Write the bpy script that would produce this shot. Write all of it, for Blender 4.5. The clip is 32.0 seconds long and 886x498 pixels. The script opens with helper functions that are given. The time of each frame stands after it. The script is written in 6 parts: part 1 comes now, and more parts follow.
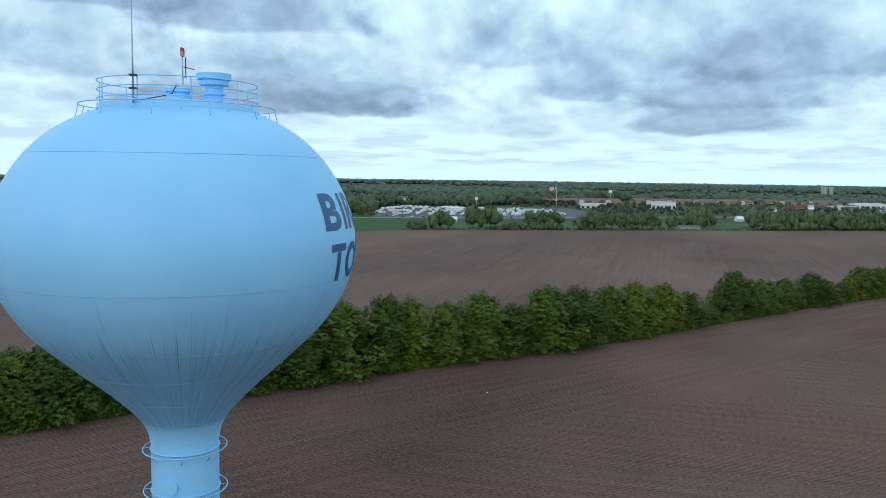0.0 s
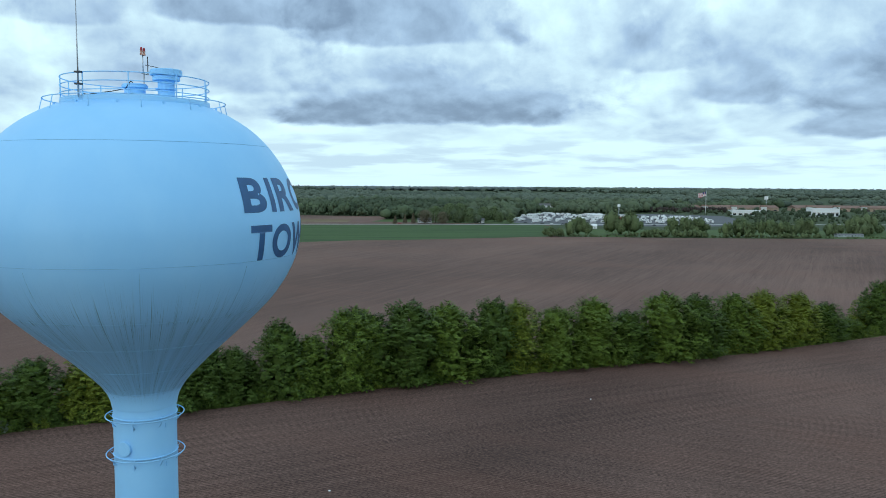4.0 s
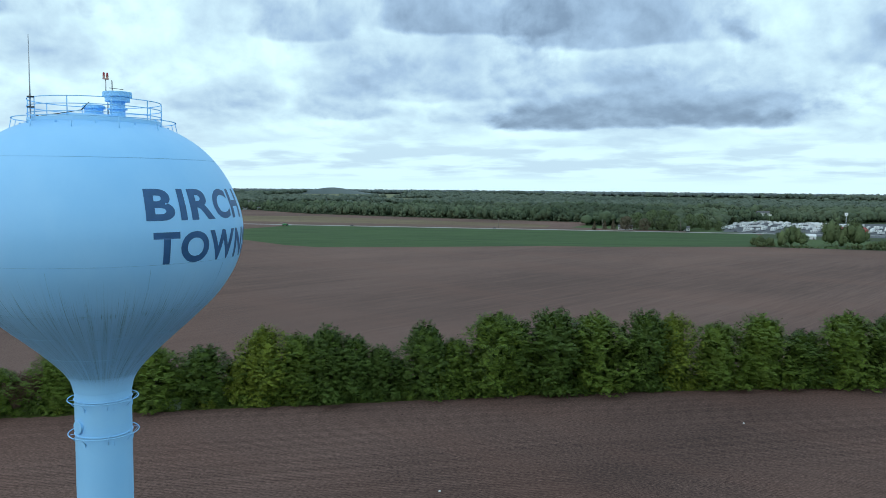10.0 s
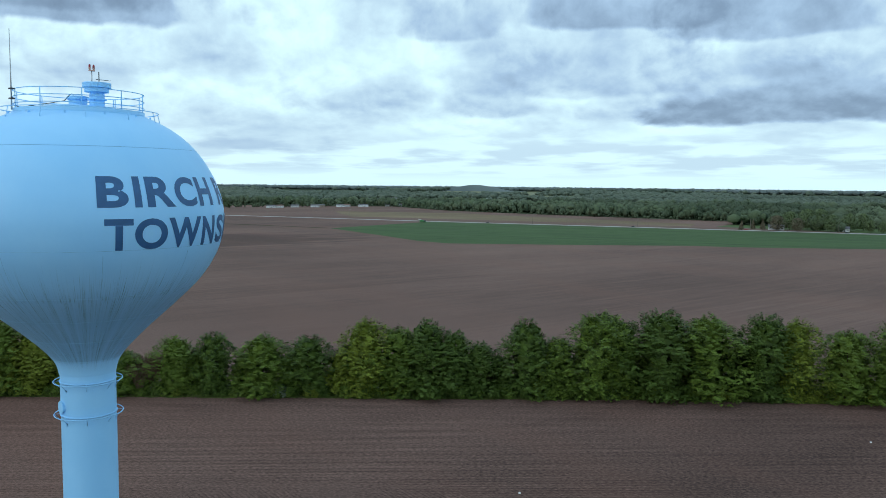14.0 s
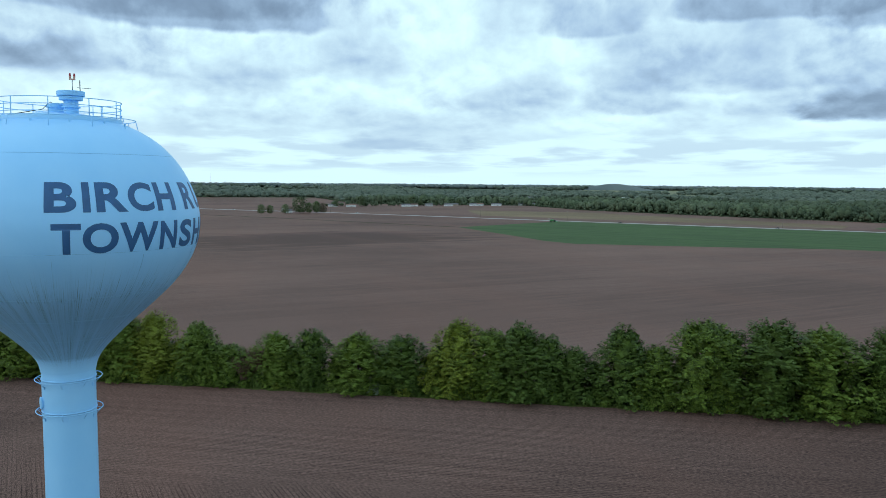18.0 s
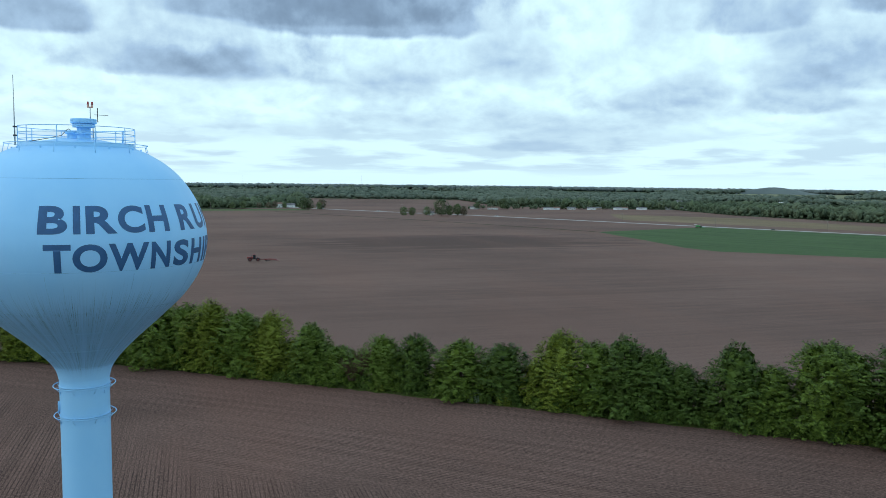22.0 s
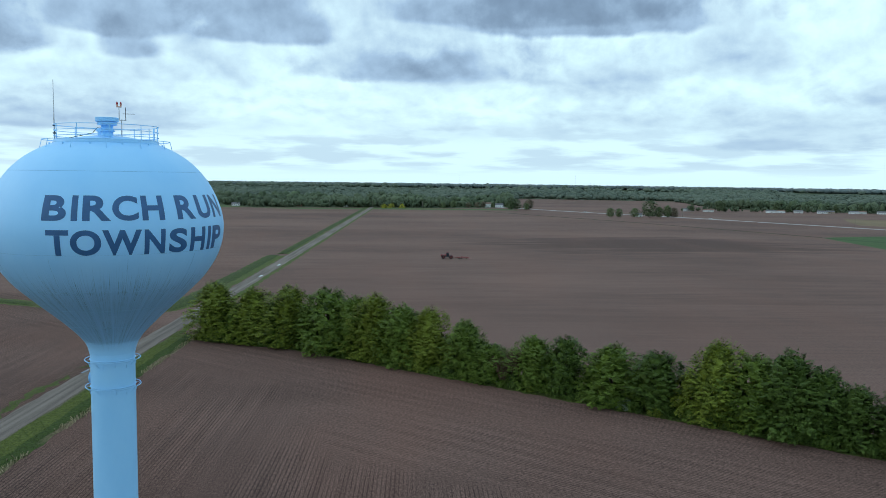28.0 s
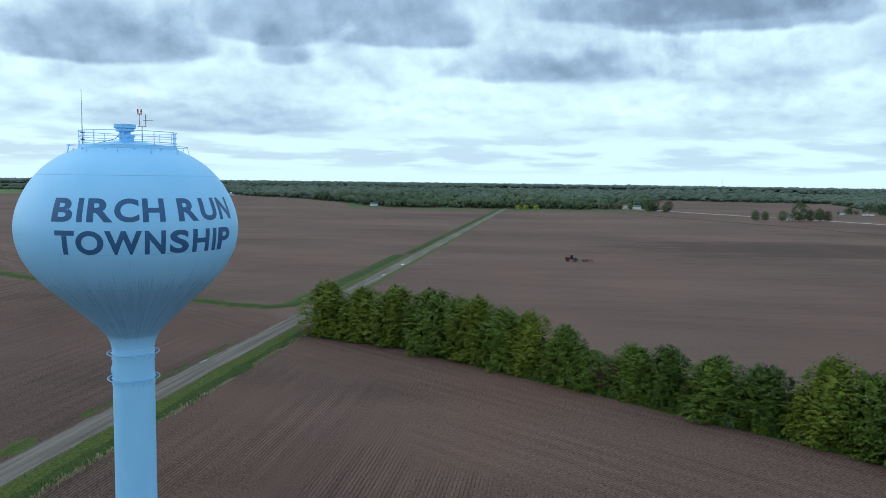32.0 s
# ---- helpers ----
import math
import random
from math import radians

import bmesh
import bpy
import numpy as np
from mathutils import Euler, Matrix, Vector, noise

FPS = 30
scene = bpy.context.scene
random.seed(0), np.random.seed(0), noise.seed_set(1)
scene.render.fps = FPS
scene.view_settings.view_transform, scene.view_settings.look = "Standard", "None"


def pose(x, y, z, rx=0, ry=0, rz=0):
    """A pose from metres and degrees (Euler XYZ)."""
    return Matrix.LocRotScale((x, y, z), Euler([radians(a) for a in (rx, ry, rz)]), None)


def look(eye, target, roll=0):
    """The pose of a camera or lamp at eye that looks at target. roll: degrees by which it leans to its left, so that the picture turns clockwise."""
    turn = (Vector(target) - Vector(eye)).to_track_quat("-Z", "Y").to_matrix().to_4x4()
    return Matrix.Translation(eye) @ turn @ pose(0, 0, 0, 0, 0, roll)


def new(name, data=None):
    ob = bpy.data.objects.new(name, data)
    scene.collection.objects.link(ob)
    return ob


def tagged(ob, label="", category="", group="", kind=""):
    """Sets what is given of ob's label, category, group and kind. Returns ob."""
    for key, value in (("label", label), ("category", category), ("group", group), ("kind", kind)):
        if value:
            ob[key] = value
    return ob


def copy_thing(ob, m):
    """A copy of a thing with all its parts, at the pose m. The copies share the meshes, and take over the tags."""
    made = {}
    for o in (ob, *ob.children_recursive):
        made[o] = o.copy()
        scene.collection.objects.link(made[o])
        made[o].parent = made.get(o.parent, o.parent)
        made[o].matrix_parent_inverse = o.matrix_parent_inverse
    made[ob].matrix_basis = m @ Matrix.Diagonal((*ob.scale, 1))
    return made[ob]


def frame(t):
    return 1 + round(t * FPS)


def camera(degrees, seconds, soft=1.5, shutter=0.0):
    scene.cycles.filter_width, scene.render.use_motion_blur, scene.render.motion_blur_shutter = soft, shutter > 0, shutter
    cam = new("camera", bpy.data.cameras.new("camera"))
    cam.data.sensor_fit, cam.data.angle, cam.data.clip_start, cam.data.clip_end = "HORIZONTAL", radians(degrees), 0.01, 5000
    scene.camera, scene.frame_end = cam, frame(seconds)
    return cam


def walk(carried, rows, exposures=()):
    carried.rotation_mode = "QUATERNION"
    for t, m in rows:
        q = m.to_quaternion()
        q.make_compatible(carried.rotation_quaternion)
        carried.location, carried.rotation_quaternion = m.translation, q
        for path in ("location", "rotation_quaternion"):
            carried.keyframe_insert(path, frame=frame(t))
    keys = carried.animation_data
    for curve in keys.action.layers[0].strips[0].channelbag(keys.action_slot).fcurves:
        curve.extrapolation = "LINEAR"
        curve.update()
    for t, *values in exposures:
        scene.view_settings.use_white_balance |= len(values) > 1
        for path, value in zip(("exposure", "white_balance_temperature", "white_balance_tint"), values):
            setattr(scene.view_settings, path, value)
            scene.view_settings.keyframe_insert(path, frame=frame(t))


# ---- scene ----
cam = camera(58.37, 32.0, soft=0.5)
# seconds, place of the camera, yaw, pitch, roll; the tower's axis is the origin and the fields lie at z = 0
ROWS = [
    (0, 12.60, -37.94, 52.82, 0.16, -5.32, -0.79),
    (0.5, 13.92, -37.98, 52.67, 1.45, -5.24, -0.74),
    (1, 15.25, -38.02, 52.51, 2.88, -5.08, -0.64),
    (1.5, 16.58, -38.05, 52.39, 4.31, -4.99, -0.52),
    (2, 17.90, -38.08, 52.27, 5.76, -4.91, -0.42),
    (2.5, 19.24, -38.08, 52.14, 6.83, -4.96, -0.35),
    (3, 20.60, -38.05, 52.01, 8.25, -4.90, -0.37),
    (3.5, 21.98, -37.97, 51.89, 9.55, -4.88, -0.32),
    (5.5, 27.54, -37.48, 51.62, 14.16, -4.60, -0.38),
    (6, 28.94, -37.27, 51.61, 15.26, -4.54, -0.30),
    (6.5, 30.32, -36.98, 51.67, 16.66, -4.45, -0.25),
    (7, 31.67, -36.62, 51.75, 17.99, -4.51, -0.25),
    (7.5, 32.98, -36.19, 51.81, 19.57, -4.47, -0.34),
    (8, 34.24, -35.70, 51.86, 21.06, -4.46, -0.39),
    (8.5, 35.44, -35.17, 51.93, 22.40, -4.47, -0.37),
    (9, 36.60, -34.58, 52.02, 23.75, -4.44, -0.44),
    (9.5, 37.71, -33.93, 52.14, 24.91, -4.50, -0.50),
    (10, 38.81, -33.21, 52.25, 26.00, -4.58, -0.52),
    (10.5, 39.86, -32.44, 52.32, 27.19, -4.65, -0.53),
    (11, 40.87, -31.63, 52.35, 28.56, -4.73, -0.63),
    (11.5, 41.85, -30.78, 52.32, 29.89, -4.85, -0.70),
    (12, 42.80, -29.90, 52.22, 31.19, -4.92, -0.73),
    (12.5, 43.73, -28.98, 52.09, 32.55, -4.93, -0.71),
    (13, 44.64, -28.01, 51.96, 33.81, -4.92, -0.66),
    (13.5, 45.52, -27.02, 51.87, 34.98, -4.93, -0.58),
    (14, 46.38, -26.00, 51.82, 36.37, -4.85, -0.56),
    (14.5, 47.22, -24.95, 51.81, 37.70, -4.82, -0.60),
    (16.5, 50.52, -20.61, 51.99, 42.36, -4.91, -0.58),
    (17, 51.34, -19.51, 52.06, 43.67, -4.94, -0.51),
    (17.5, 52.15, -18.40, 52.15, 44.97, -5.00, -0.51),
    (18, 52.93, -17.32, 52.24, 46.32, -5.01, -0.44),
    (18.5, 53.70, -16.26, 52.34, 47.66, -5.01, -0.39),
    (19, 54.45, -15.20, 52.44, 48.85, -4.98, -0.44),
    (19.5, 55.19, -14.10, 52.59, 50.04, -4.94, -0.54),
    (20, 55.92, -13.00, 52.79, 51.32, -4.87, -0.60),
    (20.5, 56.64, -11.93, 53.03, 52.69, -4.82, -0.59),
    (21, 57.34, -10.90, 53.26, 54.16, -4.85, -0.59),
    (21.5, 58.02, -9.87, 53.48, 55.60, -4.87, -0.63),
    (22, 58.68, -8.80, 53.68, 56.90, -4.95, -0.62),
    (22.5, 59.32, -7.67, 53.84, 58.20, -5.04, -0.60),
    (23, 59.95, -6.50, 53.94, 59.55, -5.11, -0.58),
    (23.5, 60.54, -5.31, 53.96, 60.86, -5.17, -0.53),
    (24, 61.11, -4.11, 53.91, 62.25, -5.18, -0.52),
    (24.5, 61.63, -2.87, 53.82, 63.59, -5.21, -0.57),
    (25, 62.12, -1.65, 53.73, 64.80, -5.18, -0.58),
    (25.5, 62.55, -0.43, 53.64, 66.07, -5.16, -0.57),
    (27.5, 64.08, 4.54, 53.36, 71.20, -5.12, -0.62),
    (28, 64.41, 5.84, 53.33, 72.39, -5.07, -0.71),
    (28.5, 64.68, 7.13, 53.31, 73.47, -5.06, -0.65),
    (29, 64.91, 8.43, 53.31, 74.68, -5.05, -0.67),
    (29.5, 65.09, 9.74, 53.33, 75.96, -5.04, -0.66),
    (30, 65.24, 11.05, 53.37, 77.26, -5.02, -0.68),
    (30.5, 65.37, 12.36, 53.44, 78.60, -5.06, -0.65),
    (31, 65.48, 13.67, 53.50, 79.91, -5.10, -0.68),
    (31.5, 65.58, 14.99, 53.58, 81.19, -5.13, -0.69),
    (32, 65.67, 16.31, 53.66, 82.46, -5.13, -0.72),
]
walk(cam, [(t, pose(x, y, z, 90 + pitch, roll, yaw)) for t, x, y, z, yaw, pitch, roll in ROWS], [(0.0, 0.0), (32.0, 0.0)])

# ---- world, sun ----
SUN_AZ, SUN_EL = radians(200), radians(28)
world = bpy.data.worlds.new("sky")
scene.world = world
world.use_nodes = True
wn, wl = world.node_tree.nodes, world.node_tree.links
wn.clear()


def wmath(op, a, b=0.0, c=0.0, clamp=False):
    n = wn.new("ShaderNodeMath")
    n.operation, n.use_clamp = op, clamp
    for i, v in enumerate((a, b, c)):
        if isinstance(v, (int, float)):
            n.inputs[i].default_value = v
        else:
            wl.new(v, n.inputs[i])
    return n.outputs[0]


def wramp(value, lo, hi):
    n = wn.new("ShaderNodeMapRange")
    n.interpolation_type = "SMOOTHSTEP"
    wl.new(value, n.inputs[0])
    n.inputs[1].default_value, n.inputs[2].default_value = lo, hi
    return n.outputs[0]


def wmix(fac, a, b):
    n = wn.new("ShaderNodeMix")
    n.data_type = "RGBA"
    wl.new(fac, n.inputs[0])
    for i, v in ((6, a), (7, b)):
        if isinstance(v, tuple):
            n.inputs[i].default_value = (*v, 1)
        else:
            wl.new(v, n.inputs[i])
    return n.outputs[2]


def wnoise(vec, scale, detail=6.0, rough=0.55, distortion=0.0):
    n = wn.new("ShaderNodeTexNoise")
    wl.new(vec, n.inputs["Vector"])
    n.inputs["Scale"].default_value, n.inputs["Detail"].default_value = scale, detail
    n.inputs["Roughness"].default_value, n.inputs["Distortion"].default_value = rough, distortion
    return n.outputs[0]


wcoord = wn.new("ShaderNodeTexCoord").outputs["Generated"]
wsep = wn.new("ShaderNodeSeparateXYZ")
wl.new(wcoord, wsep.inputs[0])
wx, wy, wz = wsep.outputs
AZ = wmath("MULTIPLY", wmath("ARCTAN2", wmath("MULTIPLY", wx, -1.0), wy), 57.29578)
EL = wmath("MULTIPLY", wmath("ARCSINE", wz), 57.29578)
# cloud pattern over bearing and height; rows of cloud crowd together towards the horizon
wangle = wn.new("ShaderNodeCombineXYZ")
wl.new(wmath("MULTIPLY", AZ, 0.1), wangle.inputs[0])
wl.new(wmath("MULTIPLY", wmath("LOGARITHM", wmath("ADD", wmath("MAXIMUM", EL, 0.0), 1.5), math.e), 1.2), wangle.inputs[1])
wdrift = wn.new("ShaderNodeVectorMath")
wdrift.operation = "MULTIPLY_ADD"
wturb = wn.new("ShaderNodeTexNoise")
wl.new(wangle.outputs[0], wturb.inputs["Vector"])
wturb.inputs["Scale"].default_value, wturb.inputs["Detail"].default_value = 2.4, 1.5
wl.new(wturb.outputs["Color"], wdrift.inputs[0])
wdrift.inputs[1].default_value = (0.14, 0.10, 0.0)
wl.new(wangle.outputs[0], wdrift.inputs[2])
flow = wdrift.outputs[0]


def wshift(vec, dx, dy, sx=1.0, sy=1.0):
    n = wn.new("ShaderNodeMapping")
    wl.new(vec, n.inputs[0])
    n.inputs["Location"].default_value, n.inputs["Scale"].default_value = (dx, dy, 0), (sx, sy, 1)
    return n.outputs[0]


def wpuffs(vec, scale, detail=1.2):
    """Rounded heaps, high in the middle of each."""
    n = wn.new("ShaderNodeTexVoronoi")
    n.feature = "SMOOTH_F1"
    wl.new(vec, n.inputs["Vector"])
    n.inputs["Scale"].default_value, n.inputs["Detail"].default_value = scale, detail
    n.inputs["Roughness"].default_value, n.inputs["Smoothness"].default_value = 0.5, 0.35
    return wmath("SUBTRACT", 1.0, n.outputs["Distance"])


body = wnoise(flow, 1.15, 7.0, 0.52)
puffs = wpuffs(flow, 3.2)
puffs_up = wpuffs(wshift(flow, -0.012, 0.05), 3.2)
relief = wmath("SUBTRACT", puffs_up, puffs)
folds = wnoise(flow, 2.2, 8.0, 0.55)
fold_lit = wmath("SUBTRACT", wnoise(wshift(flow, -0.025, 0.08), 2.2, 8.0, 0.55), folds)
rag = wmath("ADD", wmath("ADD", wmath("MULTIPLY", wmath("SUBTRACT", folds, 0.5), 0.9), wmath("MULTIPLY", wmath("SUBTRACT", body, 0.5), 1.0)), wmath("MULTIPLY", wmath("SUBTRACT", 0.58, puffs), 0.30))
# heaped clouds with flat feet: bearing, height of the foot, half width, height over the foot, weight
CLOUDS = [
    (11.8, 4.4, 13.2, 6.4, 0.56), (12.6, 4.4, 12.0, 2.6, 0.82), (-18.4, 3.5, 6.6, 4.6, 0.74), (-19.5, 5.0, 9.5, 8.0, 0.48), (-9.7, 5.7, 4.0, 6.0, 0.60), (-22.7, 6.9, 7.0, 8.0, 0.52),
    (35.5, 10.2, 4.4, 8.0, 0.50), (24.0, 11.0, 9.0, 8.0, 0.74), (13.0, 9.9, 7.5, 8.0, 0.62), (32.8, 5.1, 3.9, 4.4, 0.44), (-4.0, 8.1, 4.0, 6.0, 0.44), (-5.8, 3.1, 3.2, 1.8, 0.36),
    (62.5, 10.4, 10.5, 8.0, 0.82), (72.6, 7.1, 7.0, 3.4, 0.38), (100.2, 8.1, 2.4, 3.2, 0.55), (93.8, 8.0, 2.4, 3.2, 0.66), (94.1, 9.4, 6.0, 8.0, 0.66), (85.7, 9.5, 6.4, 8.0, 0.70),
    (105.2, 7.5, 6.6, 6.5, 0.78), (98.0, 3.4, 9.6, 2.4, 0.50), (74.8, 7.3, 8.6, 3.0, 0.36), (48.5, 2.4, 6.0, 3.1, 0.33), (68.0, 11.0, 12.0, 8.0, 0.66), (62.0, 7.0, 6.4, 2.8, 0.30), (26.0, 6.3, 8.5, 6.5, 0.40),
]
heavy = None
for az, el, ra, re, weight in CLOUDS:
    u = wmath("DIVIDE", wmath("SUBTRACT", AZ, az), ra * 1.15)
    v = wmath("DIVIDE", wmath("SUBTRACT", EL, el), re * 1.1)
    w = wmath("MAXIMUM", v, wmath("MULTIPLY", wmath("SUBTRACT", el + 0.2, EL), 1.2))
    d = wmath("SQRT", wmath("ADD", wmath("MULTIPLY", u, u), wmath("MULTIPLY", w, w)))
    m = wmath("MULTIPLY", wramp(wmath("ADD", d, rag), 1.08, 0.60), wmath("MULTIPLY", wmath("MULTIPLY_ADD", wramp(v, 0.8, 0.05), 0.40, 0.60), weight))
    m = wmath("SUBTRACT", 1.0, wmath("MULTIPLY", m, 0.80))
    heavy = m if heavy is None else wmath("MULTIPLY", heavy, m)
heavy = wmath("MINIMUM", wmath("SUBTRACT", 1.0, heavy), 0.86)
sky_tex = wn.new("ShaderNodeTexSky")
sky_tex.sky_type, sky_tex.sun_disc = "NISHITA", False
sky_tex.sun_elevation, sky_tex.sun_rotation = SUN_EL, SUN_AZ
clear = wn.new("ShaderNodeVectorMath")
clear.operation = "SCALE"
wl.new(sky_tex.outputs[0], clear.inputs[0])
clear.inputs[3].default_value = 0.09
# thickness of the cloud before the bright sky: thin heaps, low layers, heavy heaps
thin = wmath("ADD", wmath("MULTIPLY", wramp(wmath("ADD", wmath("MULTIPLY", body, 0.5), wmath("MULTIPLY", folds, 0.5)), 0.43, 0.60), 0.26), wmath("ADD", wmath("MULTIPLY", relief, 0.18), wmath("MULTIPLY", fold_lit, 0.95)))
low = wmath("MULTIPLY", wramp(wnoise(wshift(flow, 0, 0, 0.8, 1.5), 2.2, 5.0, 0.5), 0.42, 0.60), 0.20)
lowness = wramp(EL, 5.0, 2.0)
veil = wmath("ADD", wmath("MULTIPLY", thin, wmath("SUBTRACT", 1.0, lowness)), wmath("MULTIPLY", low, lowness))
veil = wmath("ADD", wmath("MULTIPLY", veil, wramp(EL, 0.0, 1.2)), 0.07)
bulk = wmath("MULTIPLY", heavy, wmath("ADD", wmath("ADD", wmath("MULTIPLY", relief, 0.14), wmath("MULTIPLY", fold_lit, 0.85)), 0.78))
thick = wmath("ADD", wmath("MULTIPLY", veil, wmath("SUBTRACT", 1.0, heavy)), bulk, clamp=True)
tones = wn.new("ShaderNodeValToRGB")
wl.new(thick, tones.inputs[0])
stops = tones.color_ramp.elements
stops[0].position, stops[0].color = 0.0, (0.82, 1.14, 1.22, 1)
stops[1].position, stops[1].color = 1.0, (0.140, 0.212, 0.315, 1)
for at, colour in ((0.25, (0.60, 0.83, 0.98, 1)), (0.45, (0.410, 0.600, 0.815, 1)), (0.70, (0.240, 0.362, 0.520, 1))):
    stops.new(at).color = colour
# the cloud layer is thicker, and so darker, overhead than low down
cloudy = wmix(wramp(EL, 15.0, 45.0), tones.outputs[0], (0.60, 0.83, 1.02))
cover = wn.new("ShaderNodeValue")
cover.outputs[0].default_value = 0.94
back = wn.new("ShaderNodeBackground")
wl.new(wmix(cover.outputs[0], clear.outputs[0], cloudy), back.inputs[0])
back.inputs[1].default_value = 1.0
wl.new(back.outputs[0], wn.new("ShaderNodeOutputWorld").inputs[0])

sun = new("sun", bpy.data.lights.new("sun", "SUN"))
sun.data.energy, sun.data.angle, sun.data.color = 0.6, radians(50), (1.0, 0.97, 0.92)
sun.matrix_world = look((-math.sin(SUN_AZ) * -1, math.cos(SUN_AZ), math.tan(SUN_EL)), (0, 0, 0))

# ---- materials ----
class Nodes:
    """A node material with short calls for its pieces."""

    def __init__(self, name, rough=0.6, metal=0.0, spec=0.5):
        self.mat = bpy.data.materials.new(name)
        self.mat.use_nodes = True
        self.t = self.mat.node_tree
        self.b = self.t.nodes["Principled BSDF"]
        self.b.inputs["Roughness"].default_value = rough
        self.b.inputs["Metallic"].default_value = metal
        self.b.inputs["Specular IOR Level"].default_value = spec

    def put(self, value, socket):
        if isinstance(value, (int, float)):
            socket.default_value = value
        elif isinstance(value, tuple):
            socket.default_value = (*value, 1) if len(socket.default_value) == 4 and len(value) == 3 else value
        else:
            self.t.links.new(value, socket)

    def m(self, op, a, b=0.0, c=0.0):
        n = self.t.nodes.new("ShaderNodeMath")
        n.operation = op
        for i, v in enumerate((a, b, c)):
            self.put(v, n.inputs[i])
        return n.outputs[0]

    def coord(self, turn=0.0, scale=(1, 1, 1)):
        n = self.t.nodes.new("ShaderNodeMapping")
        self.t.links.new(self.t.nodes.new("ShaderNodeTexCoord").outputs["Object"], n.inputs[0])
        n.inputs["Rotation"].default_value = (0, 0, turn)
        if tuple(scale) == (1, 1, 1):
            return n.outputs[0]
        s = self.t.nodes.new("ShaderNodeMapping")
        self.t.links.new(n.outputs[0], s.inputs[0])
        s.inputs["Scale"].default_value = scale
        return s.outputs[0]

    def place(self):
        n = self.t.nodes.new("ShaderNodeSeparateXYZ")
        self.t.links.new(self.t.nodes.new("ShaderNodeTexCoord").outputs["Object"], n.inputs[0])
        return n.outputs

    def noise(self, vec, scale, detail=4.0, rough=0.55):
        n = self.t.nodes.new("ShaderNodeTexNoise")
        if vec is not None:
            self.t.links.new(vec, n.inputs["Vector"])
        n.inputs["Scale"].default_value, n.inputs["Detail"].default_value, n.inputs["Roughness"].default_value = scale, detail, rough
        return n.outputs[0]

    def ramp(self, value, lo, hi):
        n = self.t.nodes.new("ShaderNodeMapRange")
        n.interpolation_type = "SMOOTHSTEP"
        self.t.links.new(value, n.inputs[0])
        n.inputs[1].default_value, n.inputs[2].default_value = lo, hi
        return n.outputs[0]

    def mix(self, fac, a, b):
        n = self.t.nodes.new("ShaderNodeMix")
        n.data_type = "RGBA"
        self.put(fac, n.inputs[0])
        self.put(a, n.inputs[6])
        self.put(b, n.inputs[7])
        return n.outputs[2]

    def island(self):
        return self.t.nodes.new("ShaderNodeNewGeometry").outputs["Random Per Island"]

    def each(self):
        return self.t.nodes.new("ShaderNodeObjectInfo").outputs["Random"]

    def color(self, value):
        self.put(value, self.b.inputs["Base Color"])
        return self

    def bump(self, value, strength=0.3, distance=0.02):
        n = self.t.nodes.new("ShaderNodeBump")
        n.inputs["Strength"].default_value, n.inputs["Distance"].default_value = strength, distance
        self.t.links.new(value, n.inputs["Height"])
        self.t.links.new(n.outputs[0], self.b.inputs["Normal"])
        return self


ROW_TURN = math.atan2(0.269, 0.963)  # the drill rows and the lane run the same way


